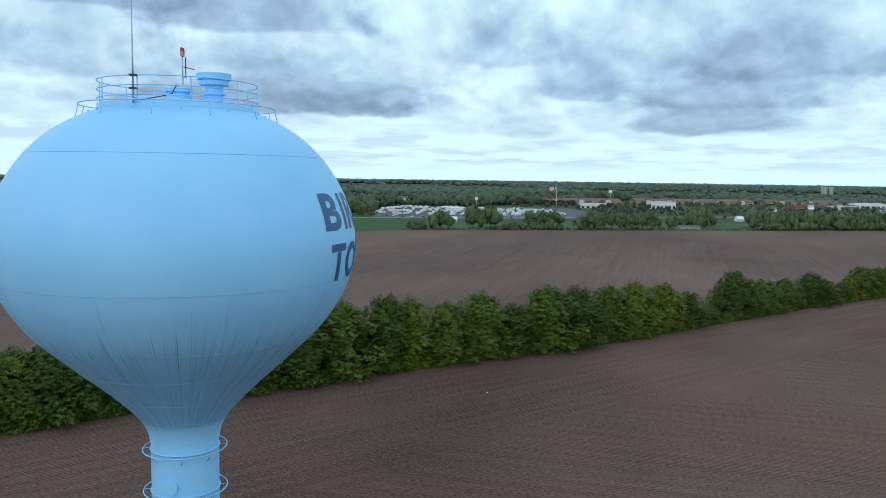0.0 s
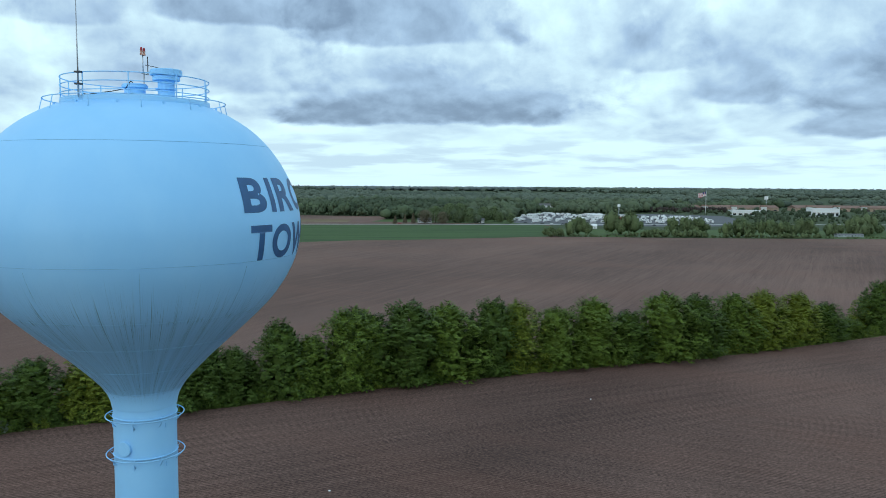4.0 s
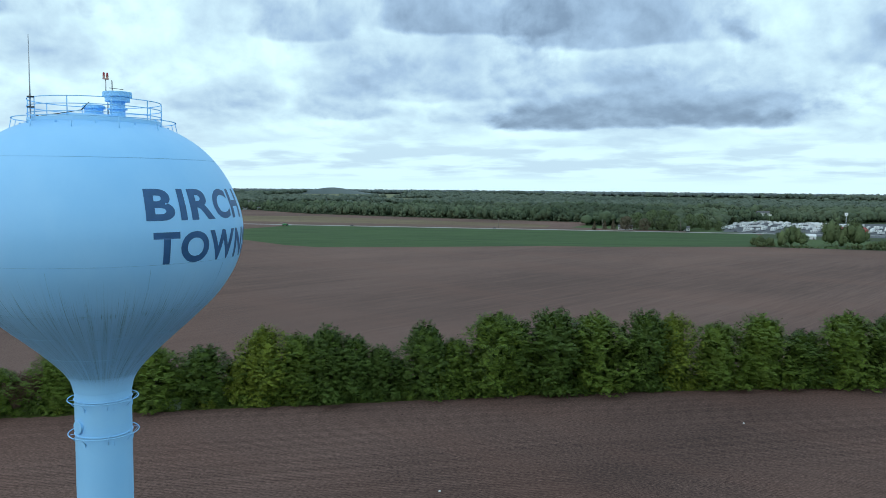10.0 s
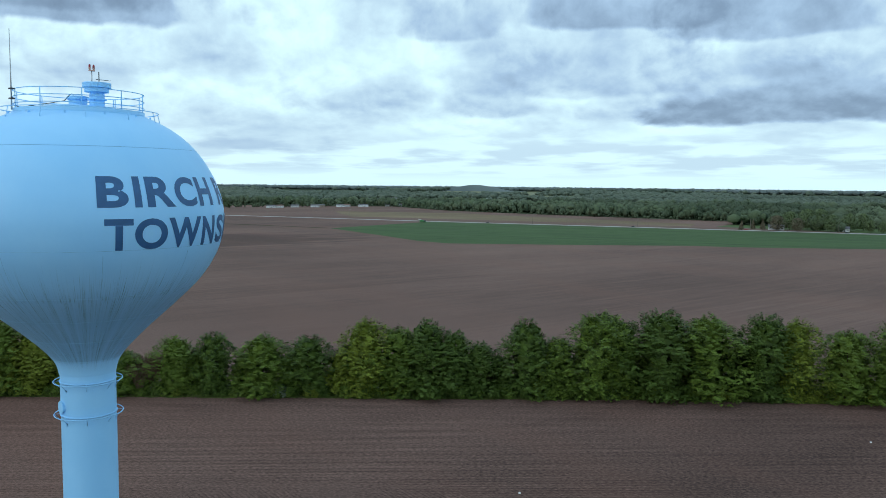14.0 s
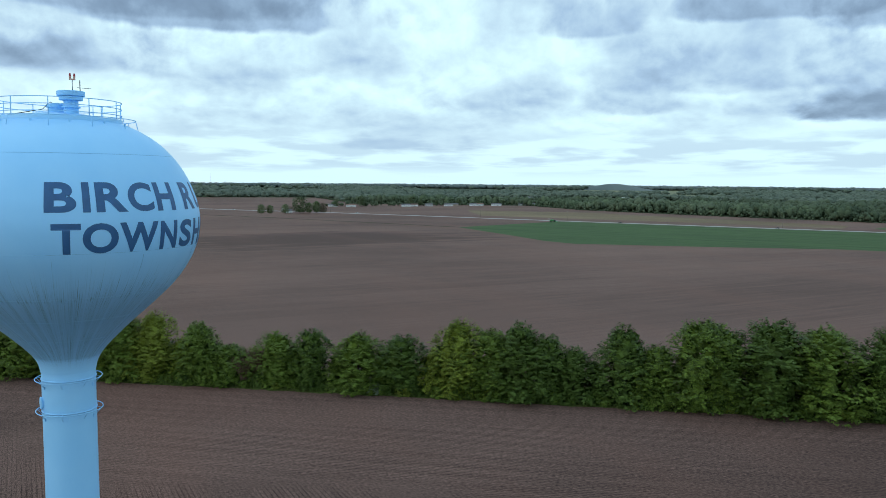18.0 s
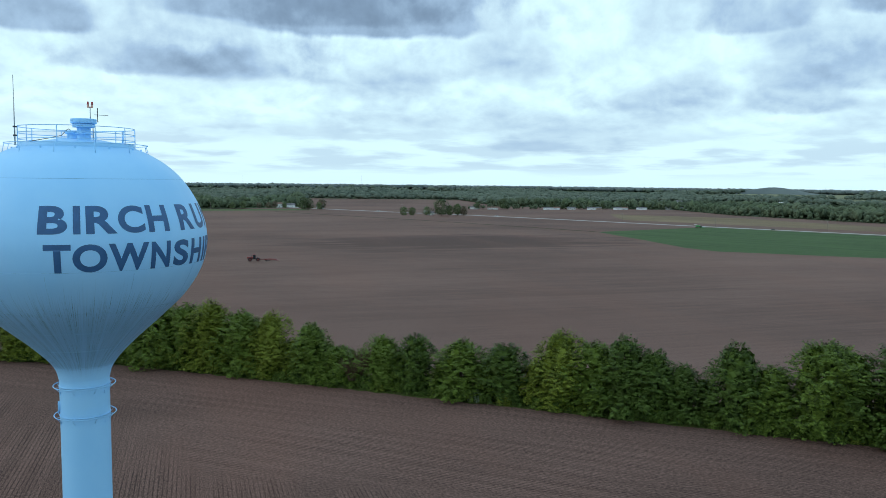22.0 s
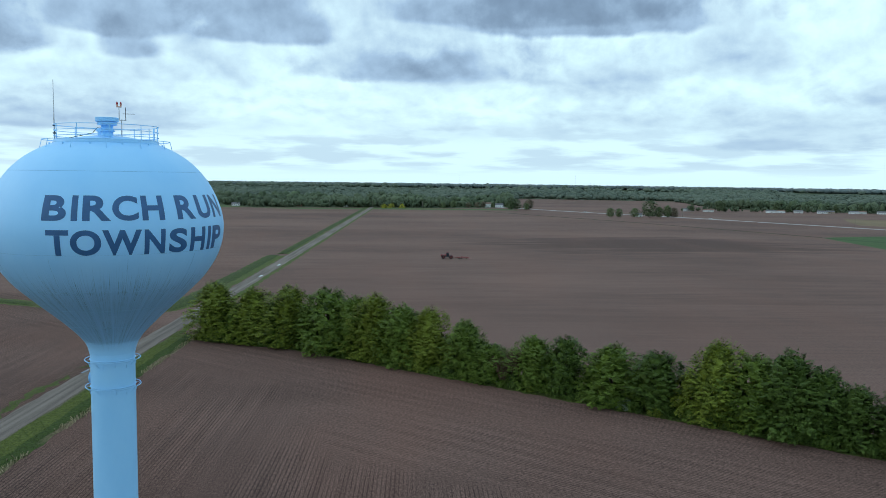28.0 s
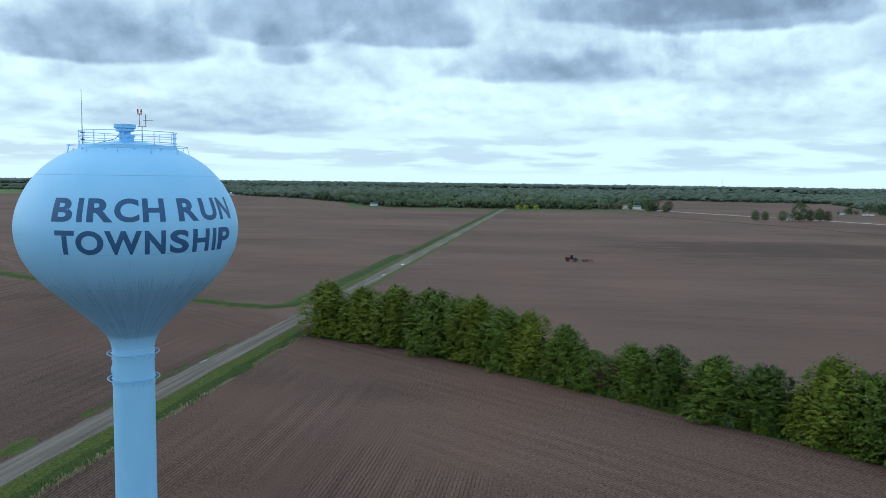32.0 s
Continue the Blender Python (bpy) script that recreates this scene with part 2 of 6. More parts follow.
def soil(name, dark, light, turn=ROW_TURN, period=0.76, row=1.0, headlands=False):
    k = Nodes(name, 0.95, spec=0.12)
    x, y, _ = k.place()
    row_reach = k.ramp(k.m("SQRT", k.m("ADD", k.m("MULTIPLY", x, x), k.m("MULTIPLY", y, y))), 340.0, 210.0)  # rows fade out 210 to 340 m from the tower, to suit the camera's view

    def rows_along(dx, dy, ridged=True):
        """Drill rows along a direction: fine broken ridges with painted shade, long stains and scraps of straw."""
        t = math.atan2(-dy, dx)
        across = k.m("ADD", k.m("MULTIPLY", x, -dy), k.m("MULTIPLY", y, dx))
        wob = k.m("MULTIPLY", k.noise(k.coord(t, (0.006, 0.05, 1)), 1.0, 2.0), 0.6)
        band = k.noise(k.coord(t, (0.005, 0.42, 1)), 1.0, 5.0, 0.6)
        straw = k.noise(k.coord(t, (1.3, 5.5, 1)), 1.0, 3.0, 0.7)
        swath = k.noise(k.coord(t, (0.010, 0.15, 1)), 1.0, 3.0, 0.6)
        combed = k.noise(k.coord(t, (0.035, 1.1, 1)), 1.0, 3.0, 0.6)
        streaks = k.m("MULTIPLY", k.m("MULTIPLY", k.m("ADD", k.m("ADD", k.m("SUBTRACT", band, 0.5), k.m("MULTIPLY", k.m("SUBTRACT", swath, 0.5), 0.8)), k.m("MULTIPLY", k.m("SUBTRACT", combed, 0.5), 1.5)), 0.46), k.m("MULTIPLY_ADD", row_reach, -0.70, 1.0))
        stains = k.m("ADD", streaks, k.m("MULTIPLY", k.m("SUBTRACT", straw, 0.5), 1.9))
        if not ridged:
            return stains
        # the shadow side of each ridge is painted as a thin dark line
        shaded_ridge = k.m("SUBTRACT", 0.35, k.m("MULTIPLY", k.ramp(k.m("SINE", k.m("MULTIPLY", k.m("ADD", across, wob), 2 * math.pi / period)), 0.25, 0.95), 1.5))
        wheel = k.m("SINE", k.m("MULTIPLY", k.m("ADD", across, wob), 2 * math.pi / (period * 6)))
        shown = k.ramp(k.noise(k.coord(t, (0.02, 0.07, 1)), 1.0, 3.0, 0.6), 0.36, 0.62)
        broken = k.ramp(k.noise(k.coord(t, (0.16, 1.4, 1)), 1.0, 4.0, 0.65), 0.25, 0.70)
        out = k.m("MULTIPLY", k.m("MULTIPLY", k.m("MULTIPLY", shaded_ridge, broken), shown), k.m("MULTIPLY", row_reach, 0.34 * row))
        out = k.m("ADD", out, k.m("MULTIPLY", k.m("MULTIPLY", wheel, shown), k.m("MULTIPLY", row_reach, 0.05)))
        return k.m("ADD", out, stains)

    pattern = rows_along(-math.cos(turn), math.sin(turn))
    wide = k.noise(k.coord(math.atan2(-0.963, 0.269) if headlands else turn, (0.0035, 0.008, 1)), 1.0, 4.0, 0.55)
    if headlands:
        b = k.m("ADD", k.m("MULTIPLY", k.m("ADD", x, 198.5), -0.6039), k.m("MULTIPLY", k.m("ADD", y, -9.1), 0.7971))
        b = k.m("ADD", b, k.m("MULTIPLY", k.m("SUBTRACT", k.noise(k.coord(0, (0.02, 0.02, 1)), 1.0, 2.0), 0.5), 22))
        along = k.m("ADD", k.m("MULTIPLY", k.m("ADD", x, 198.5), 0.7971), k.m("MULTIPLY", k.m("ADD", y, -9.1), 0.6039))
        near_hedge = k.m("MULTIPLY", k.ramp(k.m("ADD", b, k.m("MULTIPLY", k.ramp(along, 55.0, 110.0), 24.0)), -30.0, -20.0), k.ramp(b, 16.0, 10.0))
        pattern = k.m("ADD", k.m("MULTIPLY", pattern, k.m("SUBTRACT", 1.0, near_hedge)), k.m("MULTIPLY", rows_along(0.7971, 0.6039), near_hedge))
        end_rows = k.ramp(b, 10.0, 18.0)
        pattern = k.m("ADD", k.m("MULTIPLY", pattern, k.m("SUBTRACT", 1.0, end_rows)), k.m("MULTIPLY", rows_along(0.269, 0.963), end_rows))
        # the far headland along the belt of trees
        f = k.m("ADD", k.m("MULTIPLY", k.m("ADD", x, 15.0), -0.161), k.m("MULTIPLY", k.m("ADD", y, -736.0), 0.987))
        f = k.m("ADD", f, k.m("MULTIPLY", k.m("SUBTRACT", k.noise(k.coord(0, (0.01, 0.01, 1)), 1.0, 2.0), 0.5), 60))
        far_end = k.m("MULTIPLY", k.ramp(f, -150.0, -105.0), k.ramp(x, -150.0, -60.0))
        pattern = k.m("ADD", k.m("MULTIPLY", pattern, k.m("SUBTRACT", 1.0, far_end)), k.m("MULTIPLY", rows_along(0.987, 0.161, False), far_end))
        # moist hollows, uneven and drawn out along the rows
        for cx, cy, ra, rb, amount in ((-515, 390, 150, 95, 0.52), (170, 480, 24, 150, 0.07), (-215, 285, 60, 9, 0.14), (-540, 250, 60, 8, 0.12)):
            u = k.m("DIVIDE", k.m("ADD", k.m("MULTIPLY", k.m("ADD", x, -cx), 0.269), k.m("MULTIPLY", k.m("ADD", y, -cy), 0.963)), ra)
            v = k.m("DIVIDE", k.m("ADD", k.m("MULTIPLY", k.m("ADD", x, -cx), -0.963), k.m("MULTIPLY", k.m("ADD", y, -cy), 0.269)), rb)
            d = k.m("ADD", k.m("SQRT", k.m("ADD", k.m("MULTIPLY", u, u), k.m("MULTIPLY", v, v))), k.m("MULTIPLY", k.m("SUBTRACT", k.noise(k.coord(math.atan2(-0.963, 0.269), (0.010, 0.06, 1)), 1.0, 4.0), 0.5), 2.2))
            wide = k.m("SUBTRACT", wide, k.m("MULTIPLY", k.ramp(d, 1.15, 0.35), amount))
    wide = k.m("MULTIPLY_ADD", k.m("SUBTRACT", wide, 0.5), 1.12, 0.5)
    clod = k.noise(k.coord(), 1.5, 6.0, 0.78)
    tone = k.m("ADD", k.m("ADD", pattern, wide), k.m("MULTIPLY", k.m("SUBTRACT", clod, 0.5), 1.05))
    c = k.mix(k.ramp(tone, 0.06, 0.98), dark, light)
    rust = k.ramp(k.noise(k.coord(turn, (0.006, 0.02, 1)), 1.0, 4.0), 0.42, 0.66)
    c = k.mix(k.m("MULTIPLY", rust, 0.25), c, (light[0] * 0.84, light[1] * 0.66, light[2] * 0.58))
    if headlands:
        # the field beyond the hedge is paler, some haze put into its colour
        c = k.mix(k.m("MULTIPLY", end_rows, 0.32), c, (light[0] * 0.93, light[1] * 0.96, light[2] * 0.98))
        # beyond the near farms the land turns to a patchwork of grass, crops and ploughland
        far = k.ramp(k.m("SQRT", k.m("ADD", k.m("MULTIPLY", x, x), k.m("MULTIPLY", y, y))), 2150.0, 2350.0)
        cells = k.t.nodes.new("ShaderNodeTexVoronoi")
        k.t.links.new(k.coord(0.3, (0.004, 0.0022, 1)), cells.inputs["Vector"])
        cells.inputs["Scale"].default_value = 1.0
        pick = k.t.nodes.new("ShaderNodeSeparateColor")
        k.t.links.new(cells.outputs["Color"], pick.inputs[0])
        meadow = k.mix(k.ramp(pick.outputs[0], 0.2, 0.8), (0.045, 0.075, 0.030), (0.13, 0.17, 0.075))
        meadow = k.mix(k.ramp(pick.outputs[1], 0.80, 0.84), meadow, light)
        c = k.mix(far, c, meadow)
    k.color(c)
    k.bump(k.m("ADD", pattern, k.m("MULTIPLY", clod, 0.8)), 0.55, 0.10)
    return k


def grass(name, dark, light, turn=ROW_TURN, dry=(0.16, 0.14, 0.07), dry_part=0.3):
    k = Nodes(name, 0.9, spec=0.2)
    tuft = k.noise(k.coord(0, (1, 1, 1)), 1.3, 6.0, 0.7)
    wide = k.noise(k.coord(turn, (0.03, 0.15, 1)), 1.0, 4.0)
    c = k.mix(k.ramp(tuft, 0.3, 0.7), dark, light)
    c = k.mix(k.m("MULTIPLY", k.ramp(wide, 0.52, 0.72), dry_part), c, dry)
    return k.color(c).bump(tuft, 0.8, 0.25)


def crop(name, dark, light, dx=0.965, dy=0.262):
    """Young grain in drilled rows, with uneven stands and wheel tracks."""
    k = Nodes(name, 0.9, spec=0.2)
    x, y, _ = k.place()
    t = math.atan2(-dy, dx)
    across = k.m("ADD", k.m("MULTIPLY", x, -dy), k.m("MULTIPLY", y, dx))
    stand = k.noise(k.coord(t, (0.004, 0.09, 1)), 1.0, 5.0, 0.65)
    patch = k.noise(k.coord(t, (0.012, 0.03, 1)), 1.0, 4.0, 0.6)
    tuft = k.noise(k.coord(t, (0.3, 1.2, 1)), 1.0, 4.0, 0.7)
    c = k.mix(k.ramp(k.m("ADD", k.m("MULTIPLY", stand, 0.5), k.m("ADD", k.m("MULTIPLY", patch, 0.25), k.m("MULTIPLY", tuft, 0.25))), 0.36, 0.62), dark, light)
    track = k.ramp(k.m("SINE", k.m("MULTIPLY", across, 2 * math.pi / 22.0)), 0.93, 0.985)
    c = k.mix(k.m("MULTIPLY", track, 0.35), c, (0.09, 0.10, 0.05))
    return k.color(c).bump(tuft, 0.7, 0.2)


def leaves(name, deep, bright, tip, passing=0.16, patch_scale=0.75, speckle=0.26):
    k = Nodes(name, 0.6, spec=0.2)
    mixed = k.m("ADD", k.m("MULTIPLY", k.island(), speckle), k.m("MULTIPLY", k.noise(k.coord(), patch_scale, 3.0), 1.1 - speckle))
    c = k.mix(k.ramp(mixed, 0.26, 0.76), deep, bright)
    if patch_scale < 0.1:
        c = k.mix(k.m("MULTIPLY", k.ramp(k.noise(k.coord(), 0.0045, 3.0), 0.40, 0.62), 0.6), c, tip)
    c = k.mix(k.m("MULTIPLY", k.each(), 0.55), c, tip)
    k.color(c)
    back_light = k.t.nodes.new("ShaderNodeBsdfTranslucent")
    k.t.links.new(c, back_light.inputs[0])
    both = k.t.nodes.new("ShaderNodeMixShader")
    both.inputs[0].default_value = passing
    k.t.links.new(k.b.outputs[0], both.inputs[1])
    k.t.links.new(back_light.outputs[0], both.inputs[2])
    k.t.links.new(both.outputs[0], k.t.nodes["Material Output"].inputs[0])
    return k


def plain(name, color, rough=0.6, metal=0.0, vary=0.15, scale=3.0, spec=0.5):
    k = Nodes(name, rough, metal, spec)
    n = k.noise(k.coord(), scale, 5.0, 0.6)
    k.color(k.mix(k.ramp(n, 0.3, 0.7), tuple(c * (1 - vary) for c in color), tuple(min(1, c * (1 + vary)) for c in color)))
    return k


SOIL = soil("tilled_soil", (0.041, 0.0245, 0.0205), (0.224, 0.137, 0.110), headlands=True).mat
LEAF = [
    leaves("maple_leaves", (0.015, 0.030, 0.006), (0.150, 0.224, 0.032), (0.114, 0.168, 0.025)).mat,
    leaves("dark_leaves", (0.014, 0.028, 0.006), (0.104, 0.166, 0.027), (0.064, 0.102, 0.019)).mat,
    leaves("fresh_leaves", (0.024, 0.040, 0.006), (0.202, 0.254, 0.030), (0.172, 0.204, 0.025)).mat,
]


def canopy_leaves(name, deep, bright, tip):
    """Far leafage: every crown has its own green, mottled by boughs and by stands of trees."""
    k = Nodes(name, 0.75, spec=0.1)
    bough = k.noise(k.coord(), 0.42, 5.0, 0.68)
    stand = k.ramp(k.noise(k.coord(), 0.0045, 3.0), 0.38, 0.62)
    dark_stand = k.ramp(k.noise(k.coord(0.7), 0.0021, 4.0), 0.50, 0.62)
    tone = k.m("ADD", k.m("MULTIPLY", k.island(), 0.30), k.m("MULTIPLY", bough, 0.62))
    c = k.mix(k.ramp(tone, 0.16, 0.84), deep, bright)
    c = k.mix(k.m("MULTIPLY", stand, 0.6), c, tip)
    c = k.mix(k.m("MULTIPLY", dark_stand, 0.55), c, tuple(0.75 * v for v in deep))
    k.color(c)
    return k.bump(bough, 0.5, 1.0)


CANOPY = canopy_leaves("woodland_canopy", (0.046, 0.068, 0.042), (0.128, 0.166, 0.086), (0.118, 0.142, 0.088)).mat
# haze is put into these two colours: paler, and bluer on the horizon
HAZED_CANOPY = canopy_leaves("hazed_far_canopy", (0.074, 0.100, 0.078), (0.146, 0.176, 0.124), (0.124, 0.150, 0.112)).mat
HAZIER_CANOPY = canopy_leaves("hazed_horizon_canopy", (0.120, 0.150, 0.150), (0.160, 0.190, 0.180), (0.145, 0.175, 0.165)).mat
BELT = canopy_leaves("belt_leaves", (0.046, 0.070, 0.030), (0.175, 0.220, 0.094), (0.138, 0.170, 0.085)).mat
DRAIN = grass("drain_weeds", (0.030, 0.030, 0.014), (0.070, 0.070, 0.030)).mat
BARK = plain("bark", (0.09, 0.07, 0.055), 0.9, 0, 0.4, 6.0, 0.1).mat
TWIG = plain("bare_twigs", (0.17, 0.105, 0.080), 0.9, 0, 0.3, 4.0, 0.1).mat
CROP = crop("young_wheat", (0.029, 0.062, 0.017), (0.056, 0.106, 0.029)).mat
VERGE = grass("verge_grass", (0.038, 0.056, 0.011), (0.095, 0.125, 0.024), dry_part=0.45).mat


def lane_verge():
    """Mown grass next to the lane, a rank green ditch, then pale dead stalks at the field's edge."""
    k = Nodes("lane_verge_grass", 0.9, spec=0.15)
    x, y, _ = k.place()
    off = k.m("ADD", k.m("MULTIPLY", k.m("ADD", x, 163.0), 0.269), k.m("MULTIPLY", k.m("ADD", y, 19.8), 0.963))
    off = k.m("ADD", off, k.m("MULTIPLY_ADD", k.m("ADD", x, 163.0), 0.0095, -0.4))
    off = k.m("ADD", off, k.m("MULTIPLY", k.m("SUBTRACT", k.noise(k.coord(ROW_TURN, (0.08, 0.3, 1)), 1.0, 4.0), 0.5), 4.0))
    tuft = k.noise(k.coord(), 1.3, 6.0, 0.7)
    c = k.mix(k.ramp(tuft, 0.3, 0.7), (0.046, 0.062, 0.012), (0.105, 0.130, 0.026))
    rank = k.mix(k.ramp(tuft, 0.3, 0.7), (0.022, 0.038, 0.008), (0.060, 0.090, 0.018))
    dead = k.mix(k.ramp(tuft, 0.3, 0.7), (0.10, 0.075, 0.045), (0.24, 0.19, 0.12))
    c = k.mix(k.ramp(off, 4.4, 3.6), c, (0.13, 0.11, 0.08))
    c = k.mix(k.m("MULTIPLY", k.ramp(off, 8.3, 9.0), k.ramp(tuft, 0.2, 0.4)), c, rank)
    c = k.mix(k.m("MULTIPLY", k.ramp(off, 11.4, 12.4), k.ramp(k.noise(k.coord(ROW_TURN, (0.05, 0.1, 1)), 1.0, 2.0), 0.42, 0.58)), c, dead)
    return k.color(c).bump(tuft, 0.8, 0.25).mat


LANE_VERGE = lane_verge()
RANK = grass("rank_ditch_grass", (0.020, 0.034, 0.008), (0.062, 0.090, 0.018), dry_part=0.25).mat
LAWN = grass("lawn_grass", (0.045, 0.080, 0.022), (0.09, 0.135, 0.042), dry_part=0.2).mat
WHITE = plain("white_paint", (0.78, 0.79, 0.78), 0.45, 0, 0.06).mat
OFFWHITE = plain("pale_siding", (0.62, 0.62, 0.60), 0.6, 0, 0.1).mat
BRICKRED = plain("red_brick", (0.25, 0.105, 0.075), 0.85, 0, 0.2, 0.6).mat
TAN = plain("tan_wall", (0.38, 0.28, 0.21), 0.8, 0, 0.15, 0.4).mat
MAROON = plain("maroon_paint", (0.23, 0.030, 0.028), 0.5, 0, 0.25).mat
REDPAINT = plain("red_paint", (0.34, 0.03, 0.025), 0.45, 0, 0.2).mat
GREENPAINT = plain("green_paint", (0.03, 0.20, 0.05), 0.4, 0, 0.15).mat
ROOFGREY = plain("grey_shingles", (0.13, 0.13, 0.135), 0.9, 0, 0.25, 1.5).mat
ROOFBROWN = plain("brown_shingles", (0.17, 0.11, 0.085), 0.9, 0, 0.25, 1.5).mat
GLASS = plain("dark_glass", (0.03, 0.04, 0.05), 0.08, 0, 0.1).mat
RUBBER = plain("black_rubber", (0.02, 0.02, 0.02), 0.8, 0, 0.2).mat
STEEL = plain("galvanised_steel", (0.42, 0.44, 0.46), 0.45, 0.7, 0.15).mat
DARKSTEEL = plain("dark_steel", (0.06, 0.06, 0.065), 0.5, 0.4, 0.2).mat
POLEWOOD = plain("grey_timber", (0.21, 0.18, 0.15), 0.9, 0, 0.25, 2.0).mat
ASPHALT = plain("asphalt", (0.085, 0.088, 0.095), 0.9, 0, 0.2, 0.3).mat
CONCRETE = plain("pale_concrete", (0.40, 0.40, 0.385), 0.85, 0, 0.15, 0.4).mat
HIGHWAY = plain("worn_concrete_road", (0.40, 0.39, 0.375), 0.85, 0, 0.15, 0.2).mat
BLUETANK = plain("deep_blue_paint", (0.06, 0.17, 0.40), 0.45, 0, 0.1).mat
SEAM = plain("stained_seam", (0.19, 0.44, 0.68), 0.6, 0, 0.25, 1.5).mat
NAVY = plain("navy_lettering", (0.024, 0.105, 0.255), 0.5, 0, 0.1, 1.5).mat
STALK = plain("dry_stalks", (0.30, 0.25, 0.15), 0.9, 0, 0.3, 2.0).mat


def gravel_material():
    k = Nodes("gravel", 0.95, spec=0.2)
    stone = k.noise(k.coord(), 5.0, 5.0, 0.7)
    lanes = k.noise(k.coord(ROW_TURN, (0.02, 0.55, 1)), 1.0, 3.0)
    k.color(k.mix(k.ramp(k.m("ADD", k.m("MULTIPLY", stone, 0.4), k.m("MULTIPLY", lanes, 0.6)), 0.35, 0.65), (0.105, 0.085, 0.072), (0.228, 0.192, 0.166)))
    return k.bump(stone, 0.5, 0.05).mat


def tank_material():
    """Sky-blue enamel with black run-off streaks on the lower bowl."""
    k = Nodes("sky_blue_enamel", 0.5, spec=0.28)
    x, y, z = k.place()
    az = k.m("ARCTAN2", y, x)
    around = k.t.nodes.new("ShaderNodeCombineXYZ")
    k.t.links.new(k.m("MULTIPLY", az, 120.0), around.inputs[0])
    k.t.links.new(k.m("MULTIPLY", z, 0.16), around.inputs[1])
    fine = k.t.nodes.new("ShaderNodeCombineXYZ")
    k.t.links.new(k.m("MULTIPLY", az, 230.0), fine.inputs[0])
    k.t.links.new(k.m("MULTIPLY", z, 0.30), fine.inputs[1])
    s1 = k.ramp(k.noise(around.outputs[0], 1.0, 5.0, 0.72), 0.57, 0.68)
    s2 = k.ramp(k.noise(fine.outputs[0], 1.0, 4.0, 0.6), 0.53, 0.66)
    broad = k.ramp(k.noise(around.outputs[0], 0.13, 3.0), 0.36, 0.64)
    start = k.m("MULTIPLY_ADD", k.noise(around.outputs[0], 0.55, 3.0, 0.6), 4.4, z)
    zone = k.m("MULTIPLY", k.ramp(start, EQ + 0.6, EQ - 1.2), k.ramp(z, EQ - 8.9, EQ - 7.7))
    runs = k.m("MULTIPLY", k.m("MULTIPLY", k.m("ADD", k.m("MULTIPLY", s1, 1.15), k.m("MULTIPLY", s2, 0.58)), zone), k.m("MULTIPLY_ADD", broad, 0.80, 0.20))
    # rust-black blots along the girth seams
    blot = k.ramp(k.noise(around.outputs[0], 0.30, 4.0, 0.7), 0.54, 0.70)
    seam = k.ramp(k.m("ABSOLUTE", k.m("SUBTRACT", z, EQ - 3.66)), 0.22, 0.0)
    runs = k.m("MINIMUM", k.m("ADD", runs, k.m("MULTIPLY", k.m("MULTIPLY", blot, seam), 0.65)), 0.88)
    chalk = k.noise(k.coord(0, (1, 1, 0.6)), 0.35, 5.0, 0.6)
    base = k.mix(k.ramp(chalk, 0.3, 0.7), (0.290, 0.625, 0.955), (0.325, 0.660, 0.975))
    # lower bowl darkened: dirt film, and the underside's shade painted in with it
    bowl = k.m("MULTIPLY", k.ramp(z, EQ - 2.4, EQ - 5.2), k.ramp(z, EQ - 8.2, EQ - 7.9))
    film_and_shade = k.mix(k.m("MULTIPLY", bowl, k.m("MULTIPLY_ADD", broad, 0.14, 0.27)), base, (0.12, 0.27, 0.42))
    k.color(k.mix(runs, film_and_shade, (0.035, 0.055, 0.075)))
    k.put(k.m("MULTIPLY_ADD", runs, 0.3, 0.48), k.b.inputs["Roughness"])
    return k.bump(k.noise(k.coord(), 0.8, 3.0), 0.08, 0.05).mat


EQ = 48.89  # height of the tank's widest ring
GRAVEL = gravel_material()
ENAMEL = tank_material()

# ---- mesh helpers ----
def mesh(name, verts, faces, material, smooth=False):
    me = bpy.data.meshes.new(name)
    me.from_pydata([tuple(v) for v in verts], [], [tuple(f) for f in faces])
    me.materials.append(material)
    if smooth:
        me.polygons.foreach_set("use_smooth", [True] * len(me.polygons))
    me.update()
    return me


def part(name, data, parent, label="", at=None, kind=""):
    """One mesh object under a thing, or under a part."""
    ob = new(name, data)
    ob.parent = parent
    if at is not None:
        ob.matrix_basis = at
    return tagged(ob, label, kind=kind)


def thing(name, label, category, group="", at=None, data=None, kind=""):
    ob = new(name, data)
    if at is not None:
        ob.matrix_basis = at
    return tagged(ob, label, category, group, kind)


def from_bm(name, bm, material, smooth=False):
    bmesh.ops.recalc_face_normals(bm, faces=bm.faces)
    me = bpy.data.meshes.new(name)
    bm.to_mesh(me)
    bm.free()
    me.materials.append(material)
    if smooth:
        me.polygons.foreach_set("use_smooth", [True] * len(me.polygons))
    return me


def add_box(bm, x0, x1, y0, y1, z0, z1, bevel=0.0):
    made = bmesh.ops.create_cube(bm, size=1.0, matrix=Matrix.LocRotScale(((x0 + x1) / 2, (y0 + y1) / 2, (z0 + z1) / 2), None, (x1 - x0, y1 - y0, z1 - z0)))
    if bevel:
        edges = {e for v in made["verts"] for e in v.link_edges}
        bmesh.ops.bevel(bm, geom=list(edges), offset=bevel, segments=1, affect="EDGES")


def box(name, x0, x1, y0, y1, z0, z1, material, bevel=0.0):
    bm = bmesh.new()
    add_box(bm, x0, x1, y0, y1, z0, z1, bevel)
    return from_bm(name, bm, material)


